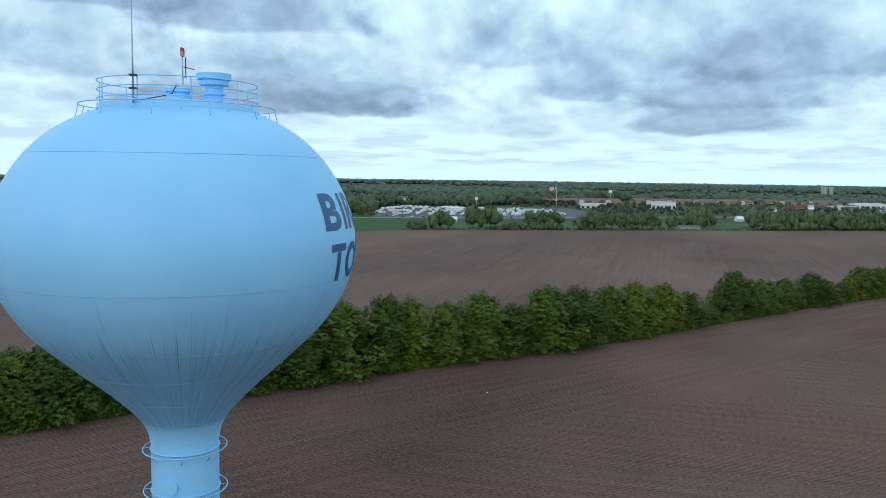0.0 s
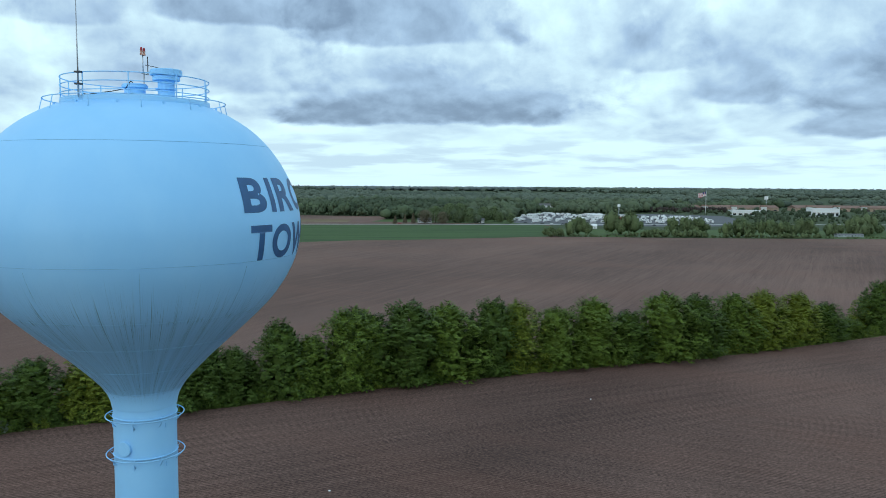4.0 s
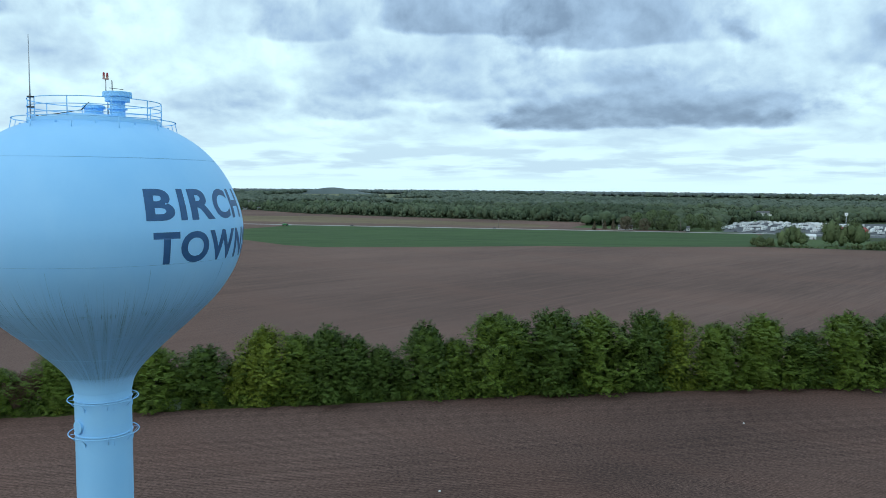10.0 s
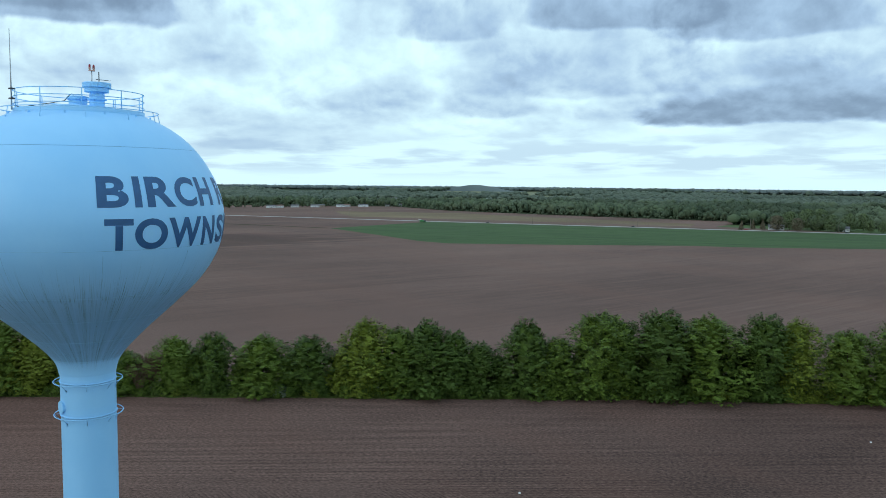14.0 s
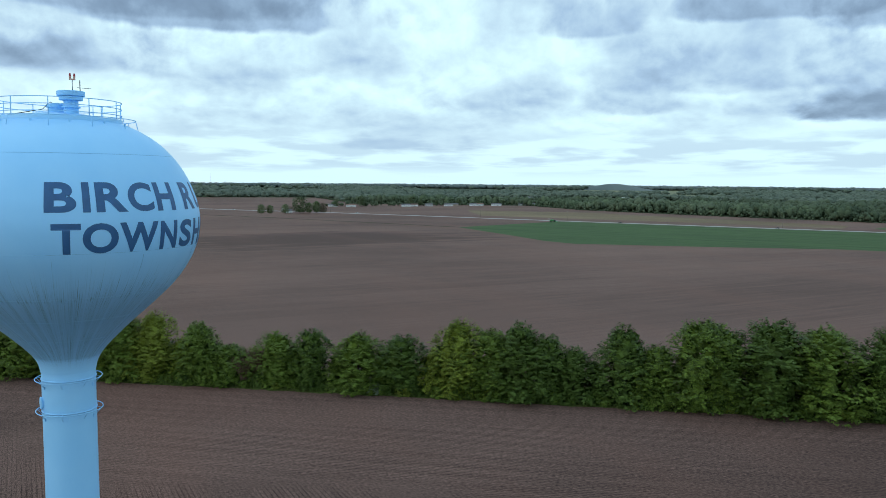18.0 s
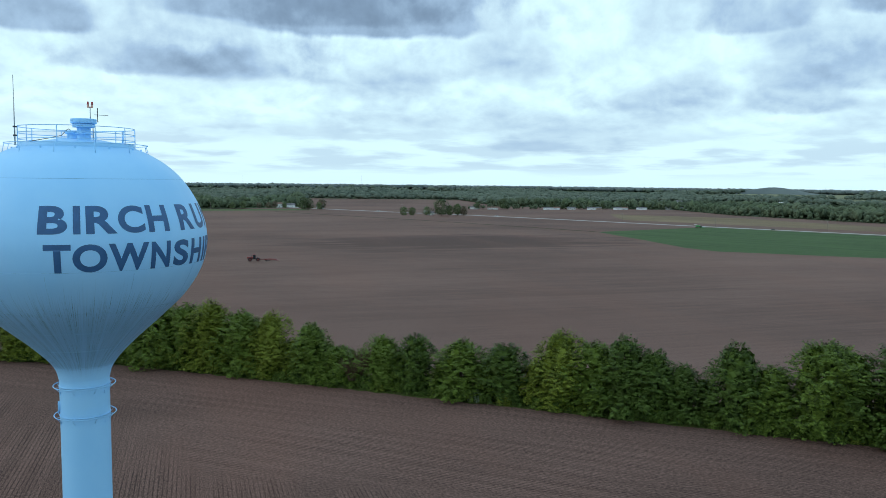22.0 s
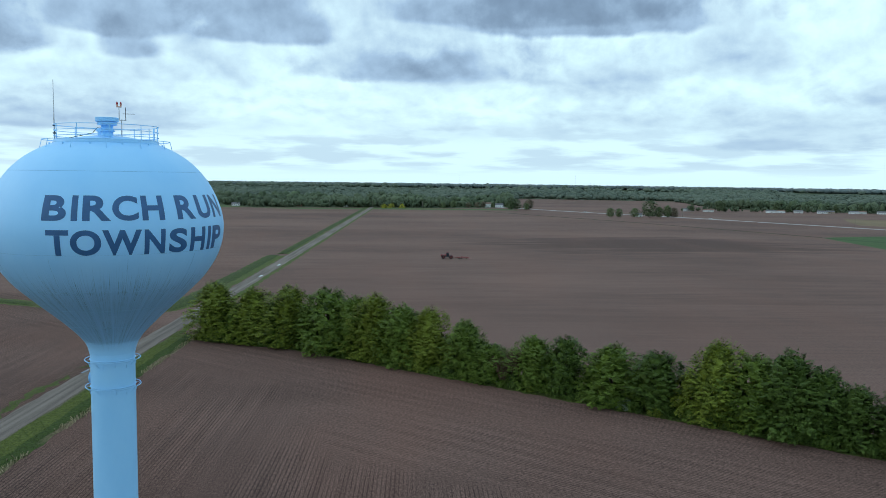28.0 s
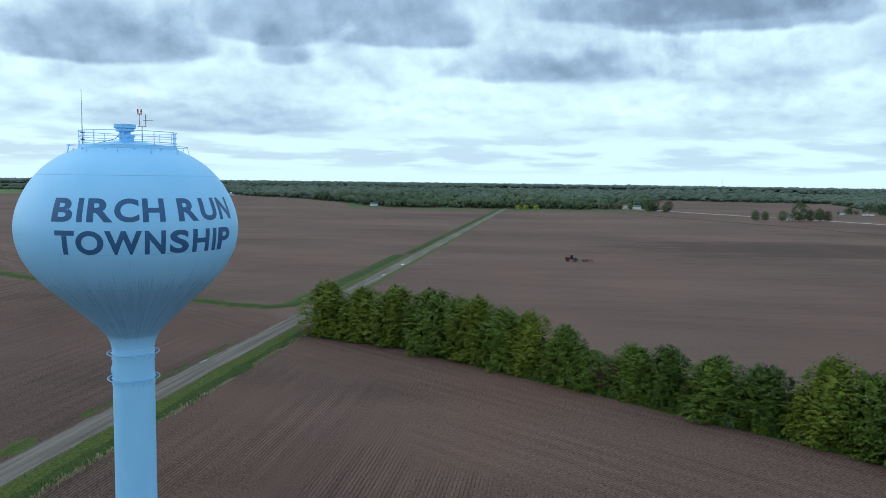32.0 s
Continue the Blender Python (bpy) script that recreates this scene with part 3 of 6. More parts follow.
def lathe(name, profile, material, seg=64, smooth=True, base=(0, 0, 0)):
    """A turned body about a vertical axis from rows of (height, radius)."""
    verts, faces, rings = [], [], []
    for z, r in profile:
        if r <= 1e-6:
            rings.append([len(verts)])
            verts.append((base[0], base[1], base[2] + z))
        else:
            rings.append(list(range(len(verts), len(verts) + seg)))
            verts += [(base[0] + r * math.cos(2 * math.pi * i / seg), base[1] + r * math.sin(2 * math.pi * i / seg), base[2] + z) for i in range(seg)]
    for a, b in zip(rings, rings[1:]):
        for i in range(seg):
            j = (i + 1) % seg
            if len(a) == 1:
                faces.append((a[0], b[j], b[i]))
            elif len(b) == 1:
                faces.append((a[i], a[j], b[0]))
            else:
                faces.append((a[i], a[j], b[j], b[i]))
    bm = bmesh.new()
    me = mesh(name, verts, faces, material)
    bm.from_mesh(me)
    bmesh.ops.recalc_face_normals(bm, faces=bm.faces)
    bm.to_mesh(me)
    bm.free()
    if smooth:
        me.polygons.foreach_set("use_smooth", [True] * len(me.polygons))
    return me


def tube(name, points, r, material, seg=8, closed=False, taper=None):
    """A round bar along points."""
    pts = [Vector(p) for p in points]
    n = len(pts)
    verts, faces = [], []
    for i, p in enumerate(pts):
        a = pts[(i - 1) % n] if closed or i > 0 else p
        b = pts[(i + 1) % n] if closed or i < n - 1 else p
        d = (b - a).normalized()
        side = d.cross(Vector((0, 0, 1)))
        side = side.normalized() if side.length > 1e-4 else Vector((1, 0, 0))
        up = side.cross(d)
        rr = r if taper is None else r + (taper - r) * i / (n - 1)
        verts += [p + rr * (math.cos(2 * math.pi * k / seg) * side + math.sin(2 * math.pi * k / seg) * up) for k in range(seg)]
    for i in range(n if closed else n - 1):
        a, b = i * seg, ((i + 1) % n) * seg
        faces += [(a + k, a + (k + 1) % seg, b + (k + 1) % seg, b + k) for k in range(seg)]
    if not closed:
        faces += [tuple(range(seg))[::-1], tuple(range((n - 1) * seg, n * seg))]
    return mesh(name, verts, faces, material, True)


def ring(name, radius, z, r, material, seg=72, width=6):
    return tube(name, [(radius * math.cos(2 * math.pi * i / seg), radius * math.sin(2 * math.pi * i / seg), z) for i in range(seg)], r, material, width, True)


def sheet_mesh(name, outline, z, material):
    bm = bmesh.new()
    bm.faces.new([bm.verts.new((x, y, z)) for x, y in outline])
    bmesh.ops.triangulate(bm, faces=bm.faces)
    return from_bm(name, bm, material)


def strip(name, line, left, right, z, material, rag=0.0, step=6.0, crown=0.0, seed=1):
    """A band along a line, with uneven edges; left and right are its offsets to either side."""
    rnd = random.Random(seed)
    pts = []
    for a, b in zip(line, line[1:]):
        a, b = Vector(a), Vector(b)
        k = max(1, int((b - a).length / step))
        pts += [a.lerp(b, i / k) for i in range(k)]
    pts.append(Vector(line[-1]))
    verts, faces = [], []
    for i, p in enumerate(pts):
        d = (pts[min(i + 1, len(pts) - 1)] - pts[max(i - 1, 0)]).normalized()
        nrm = Vector((-d.y, d.x))
        l, r = left + rnd.uniform(-rag, rag), right + rnd.uniform(-rag, rag)
        for k in range(5):
            f = k / 4
            q = p + nrm * (l + (r - l) * f)
            verts.append((q.x, q.y, z + crown * (1 - (2 * f - 1) ** 2)))
    for i in range(len(pts) - 1):
        for k in range(4):
            a = i * 5 + k
            faces.append((a, a + 5, a + 6, a + 1))
    return mesh(name, verts, faces, material)


# ---- land ----
def ground_mesh():
    radii = [0, 60, 160, 400, 900, 1600, 2600, 3700, 4940]
    seg = 96
    verts, faces = [(0, 0, 0)], []
    for r in radii[1:]:
        verts += [(r * math.cos(2 * math.pi * i / seg), r * math.sin(2 * math.pi * i / seg), 0) for i in range(seg)]
    for i in range(seg):
        faces.append((0, 1 + i, 1 + (i + 1) % seg))
    for k in range(len(radii) - 2):
        a, b = 1 + k * seg, 1 + (k + 1) * seg
        faces += [(a + i, b + i, b + (i + 1) % seg, a + (i + 1) % seg) for i in range(seg)]
    return mesh("ground", verts, faces, SOIL)


tagged(new("ground", ground_mesh()), "flat brown tilled farmland reaching the horizon", "ground", kind="structure")

LANE_DIR = Vector((-0.963, 0.269))
LANE_AT = Vector((-163.0, -19.8))


def lane(s, off=0.0):
    """A point s metres along the gravel lane, off metres to its tower side."""
    p = LANE_AT + LANE_DIR * s + Vector((0.269, 0.963)) * (off + float(np.interp(s, [-420, -60, 87, 270, 1265], [-3.0, -0.3, 1.4, 2.6, 8.0])))
    return (p.x, p.y)


def lane_line(a, b):
    """The lane's line from a to b, in short steps."""
    n = max(2, int((b - a) / 40))
    return [lane(a + (b - a) * i / n) for i in range(n + 1)]


tagged(new("road", strip("road", lane_line(-420, 1265), 3.7, -3.7, 0.03, GRAVEL, 0.35, 5.0, 0.10, 3)),
       "straight grey gravel farm lane between tilled fields", "road", kind="structure")
tagged(new("verge", strip("verge", lane_line(-420, 54), -3.6, -13.0, 0.015, LANE_VERGE, 0.5, 3.0, 0.12, 5)), "ragged green grass verge with a shallow ditch beside the lane", "verge", kind="structure")
tagged(new("verge", strip("verge", lane_line(54, 1240), -3.6, -6.5, 0.015, VERGE, 0.8, 4.0, 0.05, 6)), "narrow strip of grass at the lane's edge", "verge", kind="structure")
for a, b, c, seed in ((-420, -150, 8.0, 71), (-142, -66, 8.4, 72), (-52, -2, 7.4, 73), (6, 30, 6.8, 74)):
    tagged(new("verge", strip("verge", lane_line(a, b), 5.0, c, 0.012, VERGE, 1.5, 3.0, 0.05, seed)), "thin patchy strip of grass set off from the lane", "verge", kind="structure")
# the rank ditch beside the lane, broken by a field entrance, and its branch across the fields
for a, b, wide, seed in ((338, 1250, 12.5, 8), (135, 326, 17.0, 81)):
    tagged(new("verge", strip("verge", lane_line(a, b), 4.2, wide, 0.014, VERGE, 0.8, 4.0, 0.1, seed)), "strip of grass between the lane and its ditch", "verge", kind="structure")
    tagged(new("verge", strip("verge", lane_line(a, b), wide * 0.5, wide - 1.0, 0.12, RANK, 0.7, 3.0, 0.45, seed + 1)), "dark green overgrown ditch bank along the lane", "verge", kind="structure")
BRANCH = [lane(138, -12), (-290, 3.5), (-276, 1), (-266, -4), (-263, -12), (-270, -27), (-284, -45), (-312, -80), (-342, -118), (-379, -158), (-600, -370), (-900, -560)]
tagged(new("verge", strip("verge", BRANCH, -5.5, 5.5, 0.02, VERGE, 0.8, 4.0, 0.1, 9)), "strip of grass along a field ditch", "verge", kind="structure")
tagged(new("verge", strip("verge", BRANCH, -3.2, 3.6, 0.13, RANK, 0.6, 3.0, 0.45, 10)), "green overgrown ditch running across the fields", "verge", kind="structure")

# ---- the water tower ----
PROFILE = [
    (-9.6, 1.60), (-9.1, 1.62), (-8.75, 1.67), (-8.43, 1.76), (-8.05, 1.96), (-7.6, 2.30), (-6.5, 3.36), (-5.63, 4.32), (-4.75, 5.30),
    (-3.8, 6.30), (-3.2, 6.85), (-2.3, 7.46), (-1.5, 7.88), (-0.6, 8.17), (0.4, 8.30), (1.0, 8.28), (1.9, 8.12), (2.9, 7.75), (3.7, 7.34), (4.45, 6.84),
    (5.0, 6.36), (5.5, 5.84), (6.05, 5.06), (6.45, 4.30), (6.75, 3.60), (7.05, 2.6), (7.25, 1.4), (7.32, 0.0),
]
_pz = np.array([p[0] for p in PROFILE])
_pr = np.array([p[1] for p in PROFILE])


def tank_r(z):
    """The tank's radius at a height over its widest ring, on a smooth curve."""
    return float(np.mean(np.interp([z - 0.3, z - 0.15, z, z + 0.15, z + 0.3], _pz, _pr)))


tower = thing("water_tower", "sky-blue steel water tower with navy lettering and black streaks", "water tower")
fine = [(EQ + z, tank_r(z)) for z in np.arange(-9.0, 6.85, 0.16)]
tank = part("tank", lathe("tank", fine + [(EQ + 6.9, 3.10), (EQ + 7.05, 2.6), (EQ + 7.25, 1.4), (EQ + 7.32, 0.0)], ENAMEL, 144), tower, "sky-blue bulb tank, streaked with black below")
part("column", lathe("column", [(-0.3, 1.6)] + [(z, 1.6) for z in range(4, 40, 4)] + [(EQ - 9.0, 1.602)], ENAMEL, 72), tower, "plain sky-blue steel column")
part("column_base", lathe("column_base", [(-0.3, 3.2), (0.0, 3.15), (0.25, 3.1), (1.6, 2.6), (3.4, 1.95), (5.0, 1.62)], ENAMEL, 48), tower)
for z in (4.66, -0.90, -3.62, -5.16, -6.63, -8.02):
    part("weld_seam", ring("weld_seam", tank_r(z) + 0.006, EQ + z, 0.008, SEAM, 144, 5), tank)
for k in range(10):
    a = radians(36 * k + 13)
    up = [(math.cos(a) * (tank_r(z) + 0.002), math.sin(a) * (tank_r(z) + 0.002), EQ + z) for z in np.arange(-3.6, -0.85, 0.25)]
    part("weld_seam", tube("weld_seam", up, 0.008, SEAM, 5), tank)
for k in range(8):
    a = radians(45 * k + 30)
    up = [(math.cos(a) * (tank_r(z) + 0.002), math.sin(a) * (tank_r(z) + 0.002), EQ + z) for z in np.arange(-8.0, -3.6, 0.3)]
    part("weld_seam", tube("weld_seam", up, 0.008, SEAM, 5), tank)

# lettering: character, first and last bearing in degrees
ROW_ONE = (("B", -24.8, -13.5), ("I", -11.3, -8.5), ("R", -6.4, 5.9), ("C", 6.5, 18.1), ("H", 19.7, 30.6), ("R", 37.5, 49.1), ("U", 51.0, 62.8), ("N", 64.9, 76.8))
ROW_TWO = (("T", -22.6, -12.3), ("O", -11.8, 1.5), ("W", 2.0, 19.1), ("N", 20.3, 30.3), ("S", 32.4, 42.6), ("H", 44.8, 55.4), ("I", 57.8, 60.6), ("P", 62.3, 73.6))


def letter(char, a0, a1, z0, z1):
    cu = bpy.data.curves.new("letter", "FONT")
    cu.body, cu.size, cu.offset, cu.resolution_u = char, 1.0, 0.034, 6
    tmp = new("letter_outline", cu)
    bpy.context.view_layer.update()
    me = bpy.data.meshes.new_from_object(tmp.evaluated_get(bpy.context.evaluated_depsgraph_get()))
    bpy.data.objects.remove(tmp)
    bm = bmesh.new()
    bm.from_mesh(me)
    xs, ys = [v.co.x for v in bm.verts], [v.co.y for v in bm.verts]
    x0, x1, y0, y1 = min(xs), max(xs), min(ys), max(ys)
    for axis, lo, hi, cuts in ((Vector((1, 0, 0)), x0, x1, 12), (Vector((0, 1, 0)), y0, y1, 12)):
        for i in range(1, cuts):
            geom = list(bm.verts) + list(bm.edges) + list(bm.faces)
            bmesh.ops.bisect_plane(bm, geom=geom, plane_co=axis * (lo + (hi - lo) * i / cuts), plane_no=axis)
    for v in bm.verts:
        a = radians(a0 + (a1 - a0) * (v.co.x - x0) / (x1 - x0))
        z = z0 + (z1 - z0) * (v.co.y - y0) / (y1 - y0)
        r = tank_r(z) + 0.012
        v.co = (r * math.cos(a), r * math.sin(a), EQ + z)
    return from_bm("letter", bm, NAVY, True)


for row, z0, z1 in ((ROW_ONE, 1.40, 3.05), (ROW_TWO, -0.89, 0.80)):
    for char, a0, a1 in row:
        part("letter", letter(char, a0, a1, z0, z1), tower, "navy painted capital letter " + char)

# guard rail on the crown
RAIL_R, RAIL_Z = 3.60, EQ + 8.02
deck = EQ + 6.86
for dz in (0.0, -0.41, -0.82):
    part("rail", ring("rail", RAIL_R, RAIL_Z + dz, 0.026, ENAMEL, 96), tower)
part("toe_board", lathe("toe_board", [(deck - 0.20, RAIL_R + 0.03), (deck + 0.09, RAIL_R + 0.03), (deck + 0.09, RAIL_R - 0.03), (deck - 0.20, RAIL_R - 0.03)], ENAMEL, 96), tower)
post = tube("rail_post", [(RAIL_R, 0, deck - 0.15), (RAIL_R, 0, RAIL_Z)], 0.03, ENAMEL, 6)
for k in range(10):
    part("rail_post", post, tower, at=pose(0, 0, 0, 0, 0, 36 * k + 8))
for a in (118, 128):
    part("rail_post", post, tower, at=pose(0, 0, 0, 0, 0, a))
# painters' ring below the rail
RIG_R, RIG_Z = 4.42, EQ + 6.92
part("rigging_rail", ring("rigging_rail", RIG_R, RIG_Z, 0.026, ENAMEL, 96), tower)
stay = tube("rigging_bracket", [(RIG_R + 0.16, 0, EQ + 6.22), (RIG_R, 0, RIG_Z), (RIG_R - 0.06, 0, RIG_Z)], 0.022, ENAMEL, 5)
lug = box("lug", 3.92, 4.02, -0.04, 0.04, EQ + 6.5, EQ + 6.68, ENAMEL)
for k in range(12):
    part("rigging_bracket", stay, tower, at=pose(0, 0, 0, 0, 0, 30 * k + 4))
    part("lug", lug, tower, at=pose(0, 0, 0, 0, 0, 30 * k + 19))

# vent, manways
VENT = (1.60, 0.14, EQ + 7.2)
vent = part("vent", lathe("vent", [(-0.15, 0.42), (0.34, 0.42), (0.34, 0.54), (0.41, 0.54), (0.41, 0.42), (0.86, 0.42)], ENAMEL, 36, False, VENT), tower, "blue mushroom vent")
part("screen", lathe("screen", [(0.80, 0.40), (0.80, 0.68), (1.02, 0.68), (1.02, 0.60), (1.06, 0.60)], ENAMEL, 36, False, VENT), vent)
part("cap", lathe("cap", [(1.04, 0.0), (1.04, 0.76), (1.07, 0.80), (1.32, 0.80), (1.35, 0.77), (1.37, 0.0)], ENAMEL, 36, False, VENT), vent)
MANWAY = (0.0, -0.15, EQ + 7.25)
manway = part("manway", lathe("manway", [(-0.1, 0.52), (0.38, 0.52), (0.38, 0.64), (0.50, 0.64), (0.50, 0.0)], ENAMEL, 32, False, MANWAY), tower, "short round manway with a flanged lid")
part("lid", lathe("lid", [(0.51, 0.60), (0.56, 0.60), (0.60, 0.42), (0.60, 0)], ENAMEL, 32, False, MANWAY), manway)
hatch = part("roof_hatch", lathe("roof_hatch", [(0, 0.62), (0.16, 0.62), (0.16, 0.66), (0.24, 0.66), (0.28, 0.5), (0.3, 0.0)], ENAMEL, 32, False, (-1.25, -0.55, EQ + 7.08)), tower, "low round roof hatch")
part("hinge", box("hinge", -1.95, -1.78, -0.65, -0.45, EQ + 7.2, EQ + 7.32, ENAMEL), hatch)

# whip antenna, clamped to the rail
mast = part("whip_antenna", tube("whip_antenna", [(-0.75, -3.69, EQ + 6.8), (-0.75, -3.69, EQ + 8.9), (-0.75, -3.69, EQ + 11.36)], 0.045, STEEL, 8, False, 0.02), tower, "tall pale fibreglass whip antenna clamped to the rail")
for z in (7.40, 7.96):
    part("clamp", box("clamp", -0.90, -0.60, -3.79, -3.53, EQ + z, EQ + z + 0.08, DARKSTEEL, 0.01), mast)
cable = [(-0.75, -3.55, EQ + 7.05), (-0.68, -3.2, EQ + 6.98), (-0.5, -2.7, EQ + 7.1), (-0.2, -1.8, EQ + 7.3), (0.0, -1.0, EQ + 7.5), (0.05, -0.7, EQ + 7.85), (0.05, -0.55, EQ + 7.95), (0.05, -0.35, EQ + 7.8)]
part("cable", tube("cable", cable, 0.024, RUBBER, 6), tower, "black cable across the roof")
loop = [(-0.75 + 0.3 * math.cos(t), -3.45, EQ + 6.75 + 0.14 * math.sin(t)) for t in np.linspace(0, 6.28, 13)]
part("cable", tube("cable", loop, 0.025, RUBBER, 5), tower, "coil of black cable")

# obstruction lamps and small aerial on one stand
BX, BY = -0.11, 1.0
stand = part("lamp_stand", tube("lamp_stand", [(BX - 0.05, BY, EQ + 7.2), (BX - 0.05, BY, EQ + 8.55)], 0.04, STEEL, 6), tower)
part("crossbar", tube("crossbar", [(BX, BY - 0.32, EQ + 8.5), (BX, BY + 0.34, EQ + 8.5)], 0.028, STEEL, 6), stand)
part("lamp_pole", tube("lamp_pole", [(BX, BY - 0.16, EQ + 8.5), (BX, BY - 0.16, EQ + 9.5)], 0.03, STEEL, 6), stand)
RED = plain("red_glass", (0.32, 0.02, 0.03), 0.15, 0, 0.1).mat
PINK = plain("weathered_orange", (0.62, 0.33, 0.24), 0.5, 0, 0.15).mat
part("lamp_bracket", box("lamp_bracket", BX - 0.07, BX + 0.07, BY - 0.34, BY + 0.02, EQ + 9.44, EQ + 9.52, PINK, 0.01), stand, "weathered orange lamp bracket")
for dy in (-0.29, -0.03):
    lamp = part("lamp", lathe("lamp", [(0, 0.06), (0.12, 0.06), (0.12, 0.075), (0.16, 0.075), (0.16, 0.055)], PINK, 12, False, (BX, BY + dy, EQ + 9.5)), stand, "obstruction lamp")
    part("lens", lathe("lens", [(0.16, 0.066), (0.29, 0.062), (0.35, 0.04), (0.36, 0)], RED, 12, True, (BX, BY + dy, EQ + 9.5)), lamp, "dark red lens")
aerial = part("aerial", tube("aerial", [(BX, BY + 0.3, EQ + 8.5), (BX, BY + 0.3, EQ + 9.45)], 0.028, DARKSTEEL, 6), stand, "small dark directional aerial")
part("boom", tube("boom", [(BX, BY + 0.1, EQ + 8.98), (BX + 0.18, BY + 0.95, EQ + 8.96)], 0.016, DARKSTEEL, 5), aerial)
for k in range(5):
    f = k / 4
    x, y = BX + 0.02 + 0.15 * f, BY + 0.2 + 0.7 * f
    part("element", tube("element", [(x - 0.1, y, EQ + 8.97), (x + 0.1, y, EQ + 8.97)], 0.008, DARKSTEEL, 4), aerial)

# two rigging rings round the neck, and the round cover plate
for z in (-9.50, -11.56):
    hoop = part("neck_ring", ring("neck_ring", 1.98, EQ + z, 0.032, ENAMEL, 64), tower)
    part("stiffener", ring("stiffener", 1.62, EQ + z + 0.02, 0.04, ENAMEL, 64), hoop)
    for k in range(8):
        m = pose(0, 0, 0, 0, 0, 45 * k + 12)
        part("ring_bracket", tube("ring_bracket", [(1.6, 0.0, EQ + z - 0.42), (1.98, 0, EQ + z), (1.6, 0, EQ + z + 0.02)], 0.022, ENAMEL, 5), hoop, at=m)
    for k in range(6):
        part("gusset", box("gusset", 1.58, 1.66, -0.02, 0.02, EQ + z - 0.55, EQ + z - 0.3, ENAMEL), hoop, at=pose(0, 0, 0, 0, 0, 60 * k + 40))
facing = math.degrees(math.atan2(-0.988, -0.143))
cover = part("cover_plate", lathe("cover_plate", [(-0.12, 0.37), (0.05, 0.37), (0.05, 0.40), (0.10, 0.40), (0.115, 0.36), (0.12, 0.0)], ENAMEL, 32, False), tower, "round bolted cover plate", at=pose(0, 0, 0, 0, 0, facing) @ pose(1.6, 0, EQ - 10.98, 0, 90, 0))

# ---- trees of the hedgerow ----
HEDGE_A = Vector((-198.5, 9.1))
HEDGE_U = Vector((0.7971, 0.6039))
HEDGE_N = Vector((-0.6039, 0.7971))


def front(s):
    """How far the hedge's near edge lies behind its base line, s metres along it."""
    return float(np.interp(s, [-5, 0, 30, 75, 230, 270, 300, 315, 370, 445, 515, 560], [1, 2, 10.5, 11, 11, 8.5, 5.5, 2.6, 2.3, 3.4, 0.2, -2]))


def hedge_at(s, back):
    return HEDGE_A + HEDGE_U * s + HEDGE_N * (front(s) + back)


def quads(centres, normals, length, width, rnd):
    """Leaf-shaped quads at the centres, turned at random about their normals."""
    n = len(centres)
    a = rnd.normal(size=(n, 3))
    u = np.cross(normals, a)
    u /= np.linalg.norm(u, axis=1)[:, None] + 1e-9
    v = np.cross(normals, u)
    length, width = np.broadcast_to(length, n)[:, None], np.broadcast_to(width, n)[:, None]
    fold = normals * width * 0.25
    corner = np.stack([centres - u * length, centres - v * width + fold, centres + u * length, centres + v * width + fold], 1)
    return corner.reshape(-1, 3)


def quad_mesh(name, verts, material):
    me = bpy.data.meshes.new(name)
    n = len(verts)
    me.vertices.add(n)
    me.vertices.foreach_set("co", np.ascontiguousarray(verts, dtype=np.float32).ravel())
    me.loops.add(n)
    me.loops.foreach_set("vertex_index", np.arange(n, dtype=np.int32))
    me.polygons.add(n // 4)
    me.polygons.foreach_set("loop_start", np.arange(0, n, 4, dtype=np.int32))
    me.materials.append(material)
    me.update(calc_edges=True)
    return me


